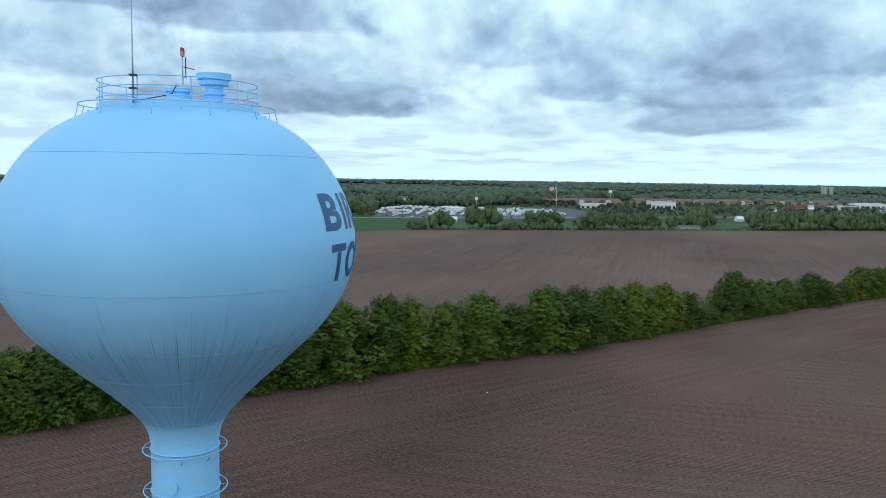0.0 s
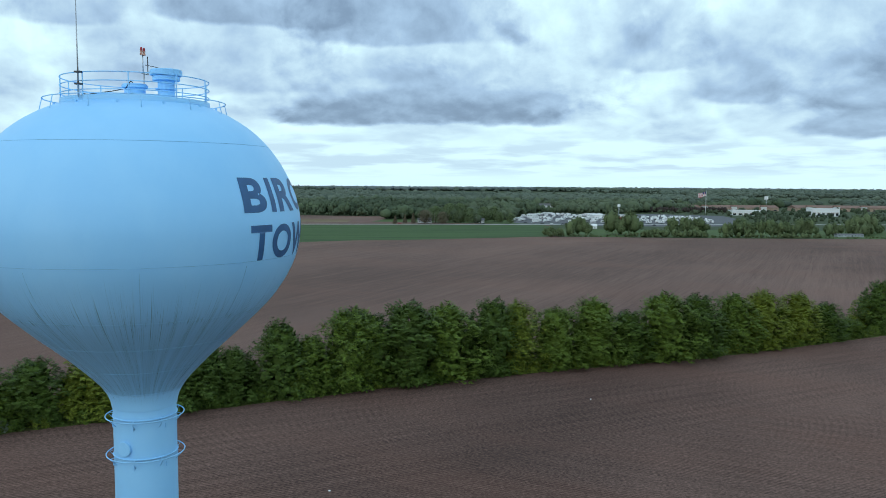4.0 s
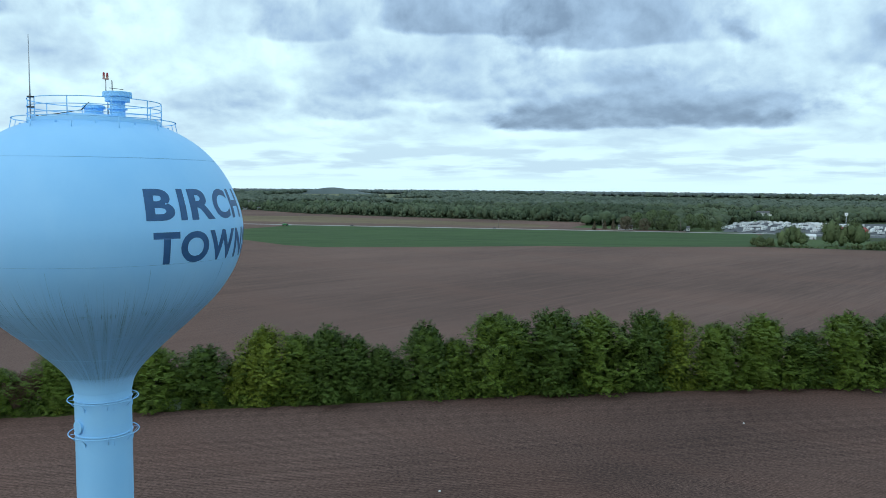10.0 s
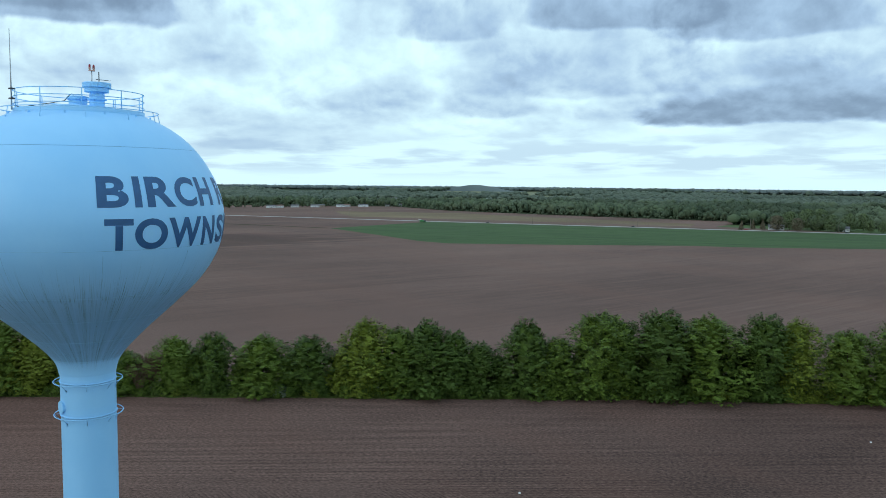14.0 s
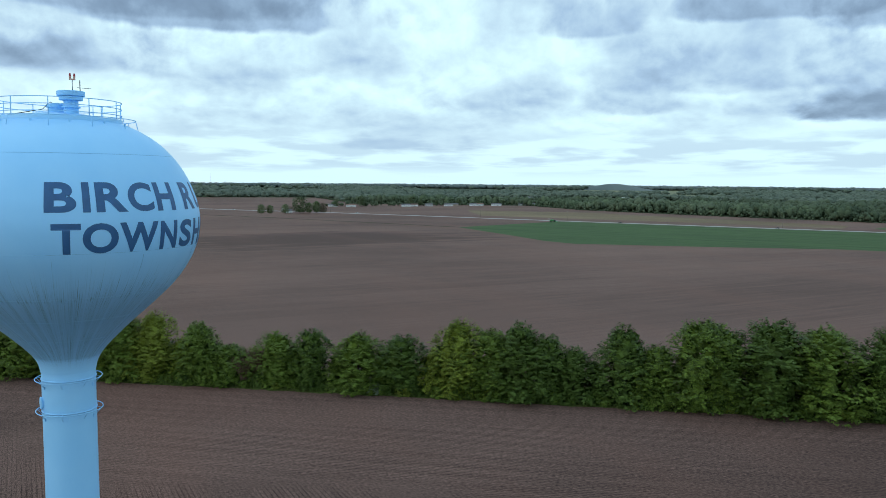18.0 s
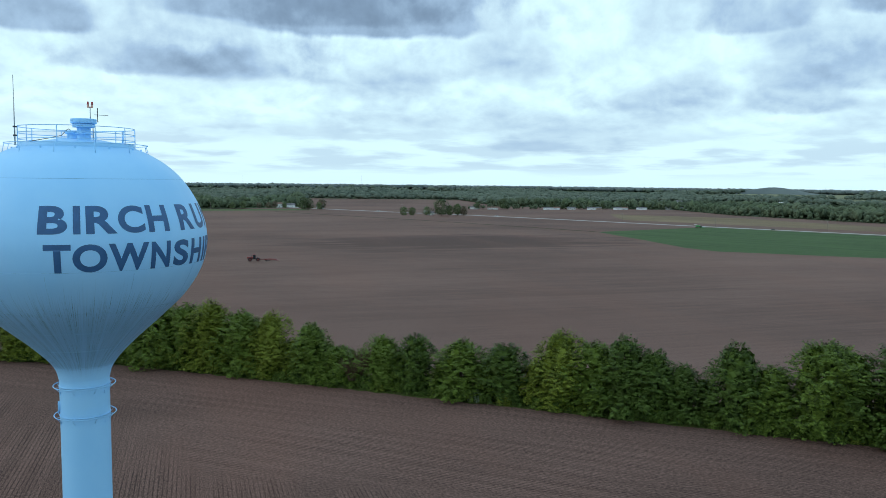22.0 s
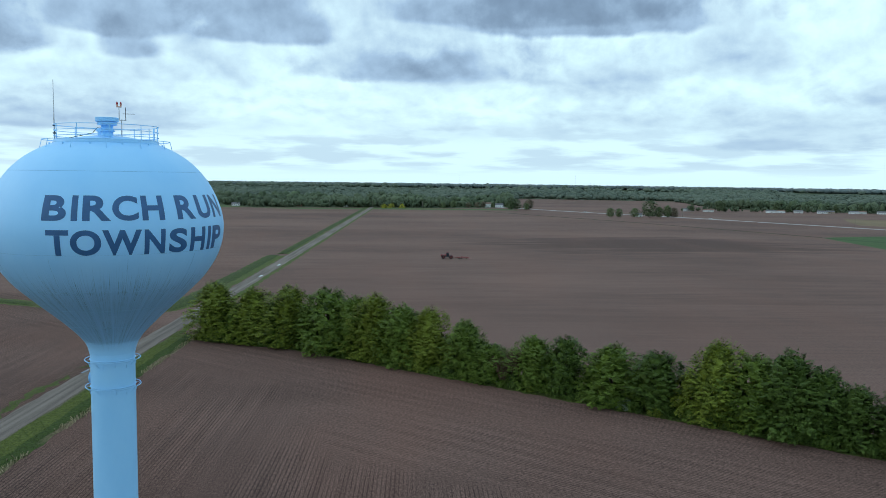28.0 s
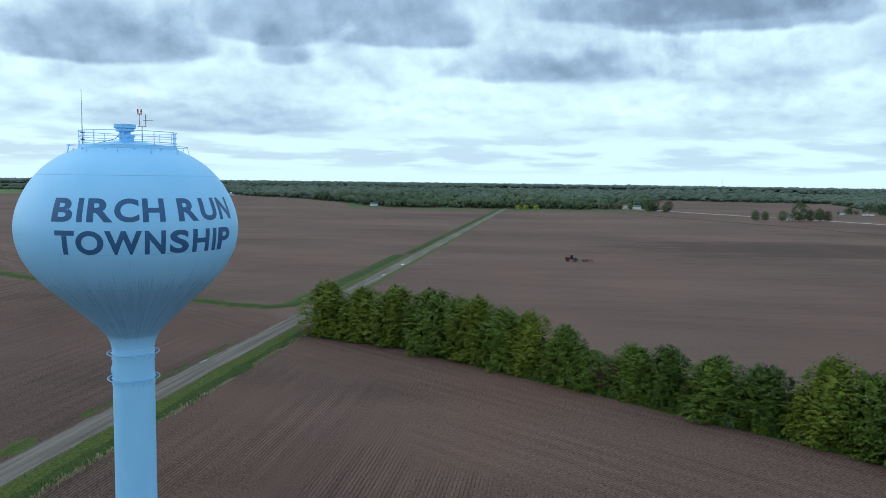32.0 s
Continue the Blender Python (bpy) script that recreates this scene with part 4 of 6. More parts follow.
def crown_mesh(seed, material, height, spread, foot, taper, sprays=1050, per=16, leaf=0.23):
    """A crown of drooping sprays over an uneven, lobed outline."""
    rnd = np.random.default_rng(seed)
    lobes = rnd.integers(4, 7)
    ph = rnd.uniform(0, 6.28, 6)
    f = rnd.beta(1.0, 1.12, sprays)
    a = rnd.uniform(0, 2 * np.pi, sprays)
    shape = np.where(f < 0.28, 0.84 + 0.16 * np.sin(np.clip(f / 0.28, 0, 1) * np.pi / 2), np.clip(1 - (np.clip(f - 0.28, 0, 1) / 0.72) ** (taper * 0.95), 0, 1) ** 0.64)
    lobe = 1 + 0.33 * np.sin(a * lobes + ph[0] + 5 * f) * np.sin(f * 9 + ph[1] + 2 * np.sin(a + ph[2])) + 0.13 * np.sin(a * 2 + ph[3]) + 0.17 * np.sin(f * 15 + 3 * a + ph[4]) * np.sin(5 * a + 8 * f + ph[5])
    depth = np.where(rnd.random(sprays) < 0.80, rnd.uniform(0.84, 1.0, sprays), rnd.uniform(0.40, 0.84, sprays))
    r = spread * shape * lobe * depth + 0.2
    z = foot + (height - foot - 0.9) * f * (1 + 0.04 * np.sin(a * 3 + ph[5]))
    lean = 0.05 * height * np.sin(f * 2 + ph[2])
    c = np.stack([r * np.cos(a) + lean, r * np.sin(a), z], 1)
    # each spray is a short bough that reaches out and up, then droops, with leaves along it
    rise = np.interp(f, [0, 0.3, 0.75, 1.0], [-0.15, 0.15, 0.75, 2.6]) + rnd.normal(0, 0.3, sprays)
    way = np.stack([np.cos(a), np.sin(a), rise], 1) + rnd.normal(0, 0.35, (sprays, 3))
    way /= np.linalg.norm(way, axis=1)[:, None]
    side = np.cross(way, [0, 0, 1.0])
    side /= np.linalg.norm(side, axis=1)[:, None] + 1e-6
    reach = rnd.uniform(0.7, 1.9, sprays)
    t = rnd.uniform(0, 1, (sprays, per))
    w = rnd.normal(0, 0.36, (sprays, per)) * (1.15 - 0.7 * t)
    p = c[:, None] + way[:, None] * (t * reach[:, None])[..., None] + side[:, None] * w[..., None]
    p[..., 2] -= (0.38 * t ** 2 + 0.5 * w ** 2) * np.interp(f, [0, 0.85, 1.0], [1.0, 0.8, 0.1])[:, None]
    p += rnd.normal(0, 0.07, p.shape)
    out = np.stack([np.cos(a), np.sin(a), 0.9 + 0 * a], 1)
    dome = way[:, None] * (1.3 * t - 0.3)[..., None] + side[:, None] * (w * 1.2)[..., None] + np.array([0, 0, 0.85])
    nrm = out[:, None] * 0.35 + dome + rnd.normal(0, 0.24, p.shape)
    nrm /= np.linalg.norm(nrm, axis=2)[..., None]
    p, nrm = p.reshape(-1, 3), nrm.reshape(-1, 3)
    keep = p[:, 2] > 0.25
    ln = rnd.uniform(0.65, 1.35, keep.sum()) * leaf
    shell = quads(p[keep], nrm[keep], ln, ln * 0.58, rnd)
    # shaded foliage deep inside
    n = 520
    f, a = rnd.uniform(0.03, 0.88, n), rnd.uniform(0, 2 * np.pi, n)
    r = spread * 0.66 * np.sqrt(np.clip(1 - (np.abs(f - 0.35) / 0.62) ** 2, 0.02, 1)) * rnd.uniform(0.5, 1, n)
    q = np.stack([r * np.cos(a), r * np.sin(a), foot + 0.4 + (height - foot) * f], 1)
    m = np.stack([np.cos(a), np.sin(a), rnd.normal(0, 0.4, n)], 1)
    m /= np.linalg.norm(m, axis=1)[:, None]
    return quad_mesh("crown", np.concatenate([shell, quads(q, m, 0.95, 0.8, rnd)]), material)


def wood_mesh(seed, height, spread, foot, material=None, limbs=9, name="trunk"):
    """Tapered trunk with limbs that rise into the crown."""
    rnd = random.Random(seed)
    verts, faces = [], []

    def rod(points, r0, r1):
        me = tube("rod", points, r0, BARK, 6, False, r1)
        off = len(verts)
        verts.extend([tuple(v.co) for v in me.vertices])
        faces.extend([tuple(i + off for i in f.vertices) for f in me.polygons])
        bpy.data.meshes.remove(me)

    top = height * 0.86
    bend = [rnd.uniform(-0.3, 0.3) for _ in range(4)]
    line = [(bend[0] * z / height, bend[1] * (z / height) ** 2 * 2, z) for z in np.linspace(-0.2, top, 7)]
    rod(line, height * 0.018, 0.04)
    for k in range(limbs):
        z = height * rnd.uniform(0.10, 0.66)
        a = k * 2.4 + rnd.uniform(-0.4, 0.4)
        reach = spread * rnd.uniform(0.55, 0.85) * (1 - 0.4 * z / height)
        rod([(0, 0, z), (reach * 0.5 * math.cos(a), reach * 0.5 * math.sin(a), z + reach * 0.45), (reach * math.cos(a), reach * math.sin(a), z + reach * 1.0)], 0.11, 0.03)
    return mesh(name, verts, faces, material or BARK, True)


def tree_kind(seed, leaf_material, taper, spread, foot, label, sprays=1050, leaf=0.23):
    root = thing("tree", label, "tree", "trees of the hedgerow")
    part("trunk", wood_mesh(seed, 18, spread, foot), root)
    part("crown", crown_mesh(seed, leaf_material, 18, spread, foot, taper, sprays, 16, leaf), root)
    return root


TREE_KINDS = [
    tree_kind(11, LEAF[0], 2.6, 6.6, 0.5, "broad leafy green maple tree in a field hedgerow"),
    tree_kind(12, LEAF[1], 3.0, 6.2, 0.4, "dense dark green tree in a field hedgerow"),
    tree_kind(13, LEAF[0], 2.2, 6.2, 0.4, "round-topped green tree in a field hedgerow"),
    tree_kind(14, LEAF[2], 2.6, 6.0, 0.5, "yellow-green young-leaved tree in a field hedgerow"),
    tree_kind(15, LEAF[1], 1.5, 6.6, 0.4, "pointed dark green tree in a field hedgerow"),
    tree_kind(16, LEAF[0], 3.4, 6.8, 0.5, "tall full green tree in a field hedgerow", 1150),
]
BACK_KINDS = [
    tree_kind(21, LEAF[0], 2.6, 6.4, 0.5, "leafy green tree in the hedgerow's back rank", 320, 0.40),
    tree_kind(22, LEAF[1], 3.0, 6.2, 0.5, "dense green tree in the hedgerow's back rank", 320, 0.40),
    tree_kind(23, LEAF[2], 2.4, 6.0, 0.5, "fresh green tree in the hedgerow's back rank", 320, 0.40),
]
# metres along the hedge, height
HEDGE_TREES = [
    (-1, 18.4), (12, 17.5), (25, 19), (41, 19.4), (50, 18), (59, 19.3), (69, 17.4), (78, 17.2), (91, 15.4), (99, 10), (112, 13.6), (121, 14.7),
    (133, 14), (144, 14), (158, 18), (166, 16), (173, 18.2), (180, 15.4), (186, 12.8), (198, 18.2), (205, 14), (215, 20.2), (220, 19), (231, 20.8),
    (242, 19.8), (256, 20.2), (263, 19), (275, 16.6), (288, 18.8), (299, 14.5), (311, 19.5), (323, 18.2), (339, 17.4), (350, 18), (367, 16.4), (380, 12.3),
    (391, 6.2), (410, 18), (420, 14), (431, 12.9), (446, 12.5), (464, 13.8), (476, 10.5), (488, 8), (498, 11), (507, 14.1), (522, 13), (536, 14),
]
POINTED = {198, 173, 186}
FRESH = {-1, 12, 25, 59, 78, 158, 263, 350, 367, 498}
rnd = random.Random(7)
placed = []
for i, (s, h) in enumerate(HEDGE_TREES):
    kind = 4 if s in POINTED else 3 if s in FRESH else (0, 1, 2, 5, 0, 1)[i % 6]
    gap = min([abs(s - t) for t, _ in HEDGE_TREES if t != s])
    w = max(h, 0.5 * h + 8) / 18 * rnd.uniform(0.94, 1.08) * ((1.34 if gap > 10 else 1.14) if s < 96 else (1.26 if gap > 10 else 1.06))
    p = hedge_at(s, 4.6 + rnd.uniform(-0.6, 0.8))
    m = pose(p.x, p.y, 0, 0, 0, rnd.uniform(0, 360)) @ Matrix.Diagonal((w, w, h / 18, 1))
    placed.append((TREE_KINDS[kind], m))
# a second, lower rank behind and thin spots filled between
s = -8.0
while s < 540:
    if not 97 < s < 113:
        h = float(np.interp(s, [t for t, _ in HEDGE_TREES], [v for _, v in HEDGE_TREES])) * rnd.uniform(0.52, 0.72)
        p = hedge_at(s, 8.6 + rnd.uniform(-1, 1.5))
        k = h / 18
        placed.append((BACK_KINDS[rnd.choice((0, 1, 2))], pose(p.x, p.y, 0, 0, 0, rnd.uniform(0, 360)) @ Matrix.Diagonal((k * 1.35, k * 1.35, k, 1))))
    s += rnd.uniform(10, 14)
# young trees that close the hedge's gaps
for (s0, h0), (s1, h1) in zip(HEDGE_TREES, HEDGE_TREES[1:]):
    if s1 - s0 >= 9 and (s0 < 92 or 110 < s0 < 160):
        h = min(h0, h1) * rnd.uniform(0.58, 0.74)
        p = hedge_at((s0 + s1) / 2 + rnd.uniform(-1, 1), 4.0 + rnd.uniform(-0.6, 1.0))
        placed.append((BACK_KINDS[rnd.choice((0, 2, 0))], pose(p.x, p.y, 0, 0, 0, rnd.uniform(0, 360)) @ Matrix.Diagonal((h / 18 * 1.05, h / 18 * 1.05, h / 18, 1))))
used = set()
for root, m in placed:
    if root.name in used:
        made = copy_thing(root, Matrix())
        made.matrix_basis = m
    else:
        used.add(root.name)
        root.matrix_basis = m


def shrub_mesh(seed, material, height, spread):
    r = np.random.default_rng(seed)
    n = 70
    a, f = r.uniform(0, 6.28, n), r.uniform(0, 1, n)
    rad = spread * np.sqrt(1 - f ** 2 * 0.9) * r.uniform(0.6, 1.05, n)
    c = np.stack([rad * np.cos(a), rad * np.sin(a), 0.2 + height * f], 1)
    p = (c[:, None] + r.normal(0, 0.3, (n, 8, 3))).reshape(-1, 3)
    p[:, 2] = np.maximum(p[:, 2], 0.1)
    nrm = np.repeat(np.stack([np.cos(a), np.sin(a), 0.8 + 0 * a], 1), 8, 0) + r.normal(0, 0.4, p.shape)
    nrm /= np.linalg.norm(nrm, axis=1)[:, None]
    return quad_mesh("foliage", quads(p, nrm, r.uniform(0.15, 0.32, len(p)), 0.15, r), material)


def stems_mesh(seed, height, spread, count, material, r=0.03):
    rd = random.Random(seed)
    verts, faces = [], []
    for k in range(count):
        a, q = rd.uniform(0, 6.28), rd.uniform(0.2, 1)
        b = a + rd.uniform(-0.8, 0.8)
        x, y = 0.25 * math.cos(a), 0.25 * math.sin(a)
        me = tube("rod", [(x, y, -0.1), (x + spread * q * 0.4 * math.cos(a), y + spread * q * 0.4 * math.sin(a), height * 0.5), (x + spread * q * math.cos(b), y + spread * q * math.sin(b), height * rd.uniform(0.75, 1.0))], r, material, 4, False, r * 0.3)
        off = len(verts)
        verts += [tuple(v.co) for v in me.vertices]
        faces += [tuple(i + off for i in f.vertices) for f in me.polygons]
        bpy.data.meshes.remove(me)
    return mesh("stems", verts, faces, material)


SHRUBS = []
for seed, mat, label in ((31, LEAF[0], "low green shrub at the foot of the hedgerow"), (32, LEAF[1], "low dark green shrub at the foot of the hedgerow"), (33, LEAF[2], "low yellow-green shrub at the foot of the hedgerow")):
    root = thing("shrub", label, "shrub", "shrubs of the hedgerow")
    part("branchwork", stems_mesh(seed, 1.6, 1.2, 9, BARK), root)
    part("foliage", shrub_mesh(seed, mat, 2.6, 2.0), root)
    SHRUBS.append(root)
s, first = -4.0, {0, 1, 2}
while s < 545:
    k = rnd.randrange(3)
    p = hedge_at(s, rnd.uniform(0.6, 2.0))
    q = rnd.uniform(0.55, 1.15)
    m = pose(p.x, p.y, 0, 0, 0, rnd.uniform(0, 360)) @ Matrix.Diagonal((q, q, q * rnd.uniform(0.7, 1.2), 1))
    if k in first:
        first.discard(k)
        SHRUBS[k].matrix_basis = m
    else:
        copy_thing(SHRUBS[k], Matrix()).matrix_basis = m
    s += rnd.uniform(2.6, 5.2)
# bare brown thicket in the gap
for s, b, h in ((103.5, 3.0, 7.6), (106.0, 5.5, 9.4), (103.5, 8, 8.6), (108, 8.5, 8.2)):
    p = hedge_at(s, b)
    root = thing("bare_bush", "leafless grey-brown thicket in a gap of the hedgerow", "bush", "", pose(p.x, p.y, 0, 0, 0, s * 40))
    part("thicket", stems_mesh(int(s), h, 3.8, 210, TWIG, 0.08), root)
# pale bush at the hedge's foot
p = hedge_at(138, 1.0)
root = thing("pale_bush", "pale grey-green bush at the foot of the hedgerow", "bush", "", pose(p.x, p.y, 0))
part("foliage", shrub_mesh(77, leaves("pale_leaves", (0.10, 0.14, 0.08), (0.22, 0.26, 0.17), (0.2, 0.24, 0.16)).mat, 2.2, 1.8), root)
part("branchwork", stems_mesh(78, 1.6, 1.2, 9, BARK), root)

# rough grass along the hedge and at its end by the lane
hedge_line = [tuple(hedge_at(s, 0)) for s in (-10, 0, 15, 30, 75, 150, 230, 270, 300, 315, 370, 445, 515, 560)]
tagged(new("verge", strip("verge", hedge_line, -1.0, 15.0, 0.02, VERGE, 0.7, 2.5, 0.05, 21)), "strip of rough grass under the hedgerow", "verge", kind="structure")


def blades(name, label, centres, material, height, seed, category="grass"):
    r = np.random.default_rng(seed)
    c = np.asarray(centres)
    n = len(c)
    h = r.uniform(0.5, 1.2, n) * height
    a = r.uniform(0, 6.28, n)
    u = np.stack([np.cos(a), np.sin(a), 0 * a], 1)
    lean = np.stack([r.normal(0, 0.3, n), r.normal(0, 0.3, n), np.ones(n)], 1) * h[:, None]
    w = (0.16 * h)[:, None]
    v = np.stack([c - u * w, c + u * w, c + lean + u * w * 0.9, c + lean - u * w * 0.9], 1).reshape(-1, 3)
    return thing(name, label, category, data=quad_mesh(name, v, material), kind="stuff")


r = np.random.default_rng(5)
pts = []
for s in r.uniform(-8, 545, 9000):
    p = hedge_at(s, r.uniform(-1.1, 1.5))
    pts.append((p.x, p.y, 0.02))
blades("hedge_grass", "rough green grass along the foot of the hedgerow", pts, VERGE, 0.4, 6)
pts = []
for s, o in zip(r.uniform(-300, 60, 16000), r.uniform(3.8, 13.0, 16000)):
    pts.append((*lane(s, o), 0.0))
for s, o in zip(r.uniform(-300, 26, 5000), r.uniform(5.2, 7.6, 5000)):
    pts.append((*lane(s, -o), 0.02))
blades("verge_grass", "uneven green grass on the verges of the lane", pts, LANE_VERGE, 0.28, 7)
pts = []
for c0, c1, n in ((-95, -62, 260), (-48, -30, 130), (0, 22, 130), (30, 48, 100)):
    for s in r.uniform(c0, c1, n):
        pts.append((*lane(s, 12.6 + r.normal(0, 0.5)), 0.0))
blades("dry_reeds", "patches of pale dry reeds in the ditch beside the lane", pts, STALK, 0.65, 8, "reeds")

# ---- far fields, roads ----
HWY = [(-1420, 545), (-1269, 590), (-1110, 640), (-962, 700), (-786, 748), (-582, 800), (-280, 884), (-49, 946), (300, 1040), (700, 1150)]
tagged(new("road", strip("road", HWY, 5.6, -5.6, 0.05, HIGHWAY, 0.1, 25.0, 0.1, 2)), "pale two-lane country highway across the fields", "road", kind="structure")
GREEN = [(-565, 597), (-456, 552), (-380, 518), (-345, 514), (-300, 545), (-263, 570), (-179, 635), (-145, 647), (-16, 729), (-26, 908), (-38, 938), (-280, 872), (-430, 832), (-575, 790)]
tagged(new("field", sheet_mesh("field", GREEN, 0.04, CROP)), "dark green field of young wheat beside the highway", "field", kind="structure")
STUBBLE = soil("stubble_soil", (0.115, 0.088, 0.054), (0.26, 0.198, 0.118), math.atan2(-0.26, 0.965), 3.0, 0.5).mat
tagged(new("field", sheet_mesh("field", [(-905, 955), (-800, 1000), (-711, 1048), (-640, 1030), (-540, 1022), (-300, 1000), (-285, 935), (-420, 912), (-560, 878), (-650, 855), (-745, 825), (-830, 890)], 0.03, STUBBLE)), "yellowish weedy stubble field beyond the highway", "field", kind="structure")
# field drain with weeds across the far side
tagged(new("verge", strip("verge", [(-1175, 470), (-1010, 505), (-860, 545), (-700, 575), (-565, 597)], -1.5, 1.5, 0.05, DRAIN, 0.6, 10.0, 0.3, 12)), "thin dark weedy drain between two tilled fields", "verge", kind="structure")
LAWNS = [[(-20, 733), (300, 780), (470, 806), (900, 884), (900, 1010), (470, 935), (130, 880), (-30, 850)], [(-260, 955), (-45, 955), (-70, 1060), (-260, 1020)], [(-1330, 95), (-1318, 300), (-1290, 420), (-1272, 560), (-1205, 548), (-1230, 420), (-1255, 300), (-1268, 180)],
         [(-1420, 72), (-1345, 105), (-1342, 40), (-1600, 30)]]
CLEAR = [(-104, 1270), (-40, 1300), (-28, 1590), (-112, 1610)]
for outline in LAWNS + [CLEAR]:
    tagged(new("lawn", sheet_mesh("lawn", outline, 0.03, LAWN)), "mown green grass by houses beyond the fields", "lawn", kind="structure")
LAWNS.append(CLEAR)
LOT = [(-75, 965), (20, 930), (140, 945), (205, 985), (232, 1120), (225, 1290), (120, 1330), (-60, 1280), (-95, 1120)]
tagged(new("parking_lot", sheet_mesh("parking_lot", LOT, 0.06, ASPHALT)), "grey asphalt sales lot full of parked trailers", "parking lot", kind="structure")

# ---- far woodland ----
OPEN = [(2600, -1500), (2600, 1190), (900, 880), (475, 802), (309, 776), (131, 745), (-10, 728), (-30, 940), (-250, 960), (-275, 1110), (-541, 1110), (-790, 1130), (-1000, 1230),
        (-1180, 1090), (-1290, 1010), (-1764, 1239), (-1985, 881), (-1500, 640), (-1345, 600), (-1310, 425), (-1335, 290), (-1345, 110), (-1440, 70), (-1853, -62), (-2174, -289), (-2600, -600), (-2600, -1500)]


def inside(x, y, outline):
    hit = np.zeros(len(x), bool)
    for (x0, y0), (x1, y1) in zip(outline, outline[1:] + outline[:1]):
        cross = ((y0 > y) != (y1 > y)) & (x < (x1 - x0) * (y - y0) / (y1 - y0 + 1e-9) + x0)
        hit ^= cross
    return hit


def sphere_grid(level):
    bm = bmesh.new()
    bmesh.ops.create_icosphere(bm, subdivisions=level, radius=1.0)
    bm.verts.index_update()
    v = np.array([tuple(q.co) for q in bm.verts])
    f = np.array([[q.index for q in face.verts] for face in bm.faces])
    bm.free()
    return v, f


GRID = {level: sphere_grid(level) for level in (1, 2, 3)}


def canopy(name, label, x, y, h, level, material, seed, wide=0.40, boughs=0, tufts=0, spray=0.05):
    """Many far trees in one sheet of leafage: each an uneven, lobed crown down to the ground, with stray tufts on it."""
    r = np.random.default_rng(seed)
    n = len(x)
    R = wide * h * r.uniform(0.72, 1.35, n)
    cx, cy, cz, rx, rz = [x], [y], [h * 0.46], [R * 0.55], [h * 0.42]
    for k in range(boughs):
        a, f = r.uniform(0, 6.28, n), r.uniform(0.1, 0.9, n)
        out = R * np.sqrt(1 - (1.6 * f - 0.7) ** 2 * 0.9) * 0.72
        cx.append(x + out * np.cos(a))
        cy.append(y + out * np.sin(a))
        cz.append(h * (0.15 + 0.62 * f))
        rx.append(R * r.uniform(0.24, 0.40, n))
        rz.append(h * r.uniform(0.16, 0.25, n))
    cx, cy, cz, rx, rz = (np.concatenate(q) for q in (cx, cy, cz, rx, rz))
    U, F = GRID[level]
    m, N = len(U), len(cx)
    swell = np.ones((N, m))
    for freq, amp in ((2.2, 0.13), (4.5, 0.11), (8.5, 0.08)):
        K = r.normal(0, freq * 0.6, (N, 3))
        swell += amp * np.sin(K @ U.T + r.uniform(0, 6.28, (N, 1)))
    swell += r.normal(0, 0.035, (N, m))
    level_r = np.hypot(U[:, 0], U[:, 1])
    full = np.where(level_r > 1e-6, np.clip(1 - np.abs(U[:, 2]) ** 3.0, 0, 1) ** 0.5 / np.maximum(level_r, 1e-6), 0)
    V = np.stack([cx[:, None] + rx[:, None] * swell * U[:, 0] * full, cy[:, None] + rx[:, None] * swell * U[:, 1] * full, np.maximum(cz[:, None] + rz[:, None] * swell * U[:, 2], 0.0)], 2).reshape(-1, 3)
    T = (F[None] + (np.arange(N) * m)[:, None, None]).reshape(-1, 3)
    if tufts:
        # the leafy outside: small sprays standing off the boughs
        o = r.integers(0, N, n * tufts)
        d = r.normal(size=(len(o), 3))
        d /= np.linalg.norm(d, axis=1)[:, None]
        d[:, 2] = np.abs(d[:, 2]) * np.where(r.random(len(o)) < 0.25, -1, 1)
        flat = np.hypot(d[:, 0], d[:, 1])
        fill = np.clip(1 - np.abs(d[:, 2]) ** 3.0, 0, 1) ** 0.5 / np.maximum(flat, 0.15)
        s = r.uniform(0.85, 1.38, len(o)) + 0.14 * np.sin(d[:, 0] * 7 + o) + 0.08 * np.sin(d[:, 2] * 9 + o * 1.7)
        c = np.stack([cx[o] + rx[o] * s * d[:, 0] * fill, cy[o] + rx[o] * s * d[:, 1] * fill, np.maximum(cz[o] + rz[o] * s * d[:, 2], 0.1)], 1)
        nrm = d + np.array([0, 0, 0.5]) + r.normal(0, 0.35, d.shape)
        nrm /= np.linalg.norm(nrm, axis=1)[:, None]
        size = np.minimum(np.tile(h, boughs + 1)[o] * spray, 2.6) * r.uniform(0.6, 1.4, len(o))
        q = quads(c, nrm, size, size * 0.7, r)
        k4 = len(V) + np.arange(len(o))[:, None] * 4
        T = np.concatenate([T, k4 + np.array([[0, 1, 2]]), k4 + np.array([[0, 2, 3]])])
        V = np.concatenate([V, q])
    me = bpy.data.meshes.new(name)
    me.vertices.add(len(V))
    me.vertices.foreach_set("co", np.ascontiguousarray(V, dtype=np.float32).ravel())
    me.loops.add(len(T) * 3)
    me.loops.foreach_set("vertex_index", T.astype(np.int32).ravel())
    me.polygons.add(len(T))
    me.polygons.foreach_set("loop_start", np.arange(0, len(T) * 3, 3, dtype=np.int32))
    me.polygons.foreach_set("use_smooth", np.ones(len(T), bool))
    me.materials.append(material)
    me.update(calc_edges=True)
    return thing(name, label, "woods", data=me, kind="stuff")


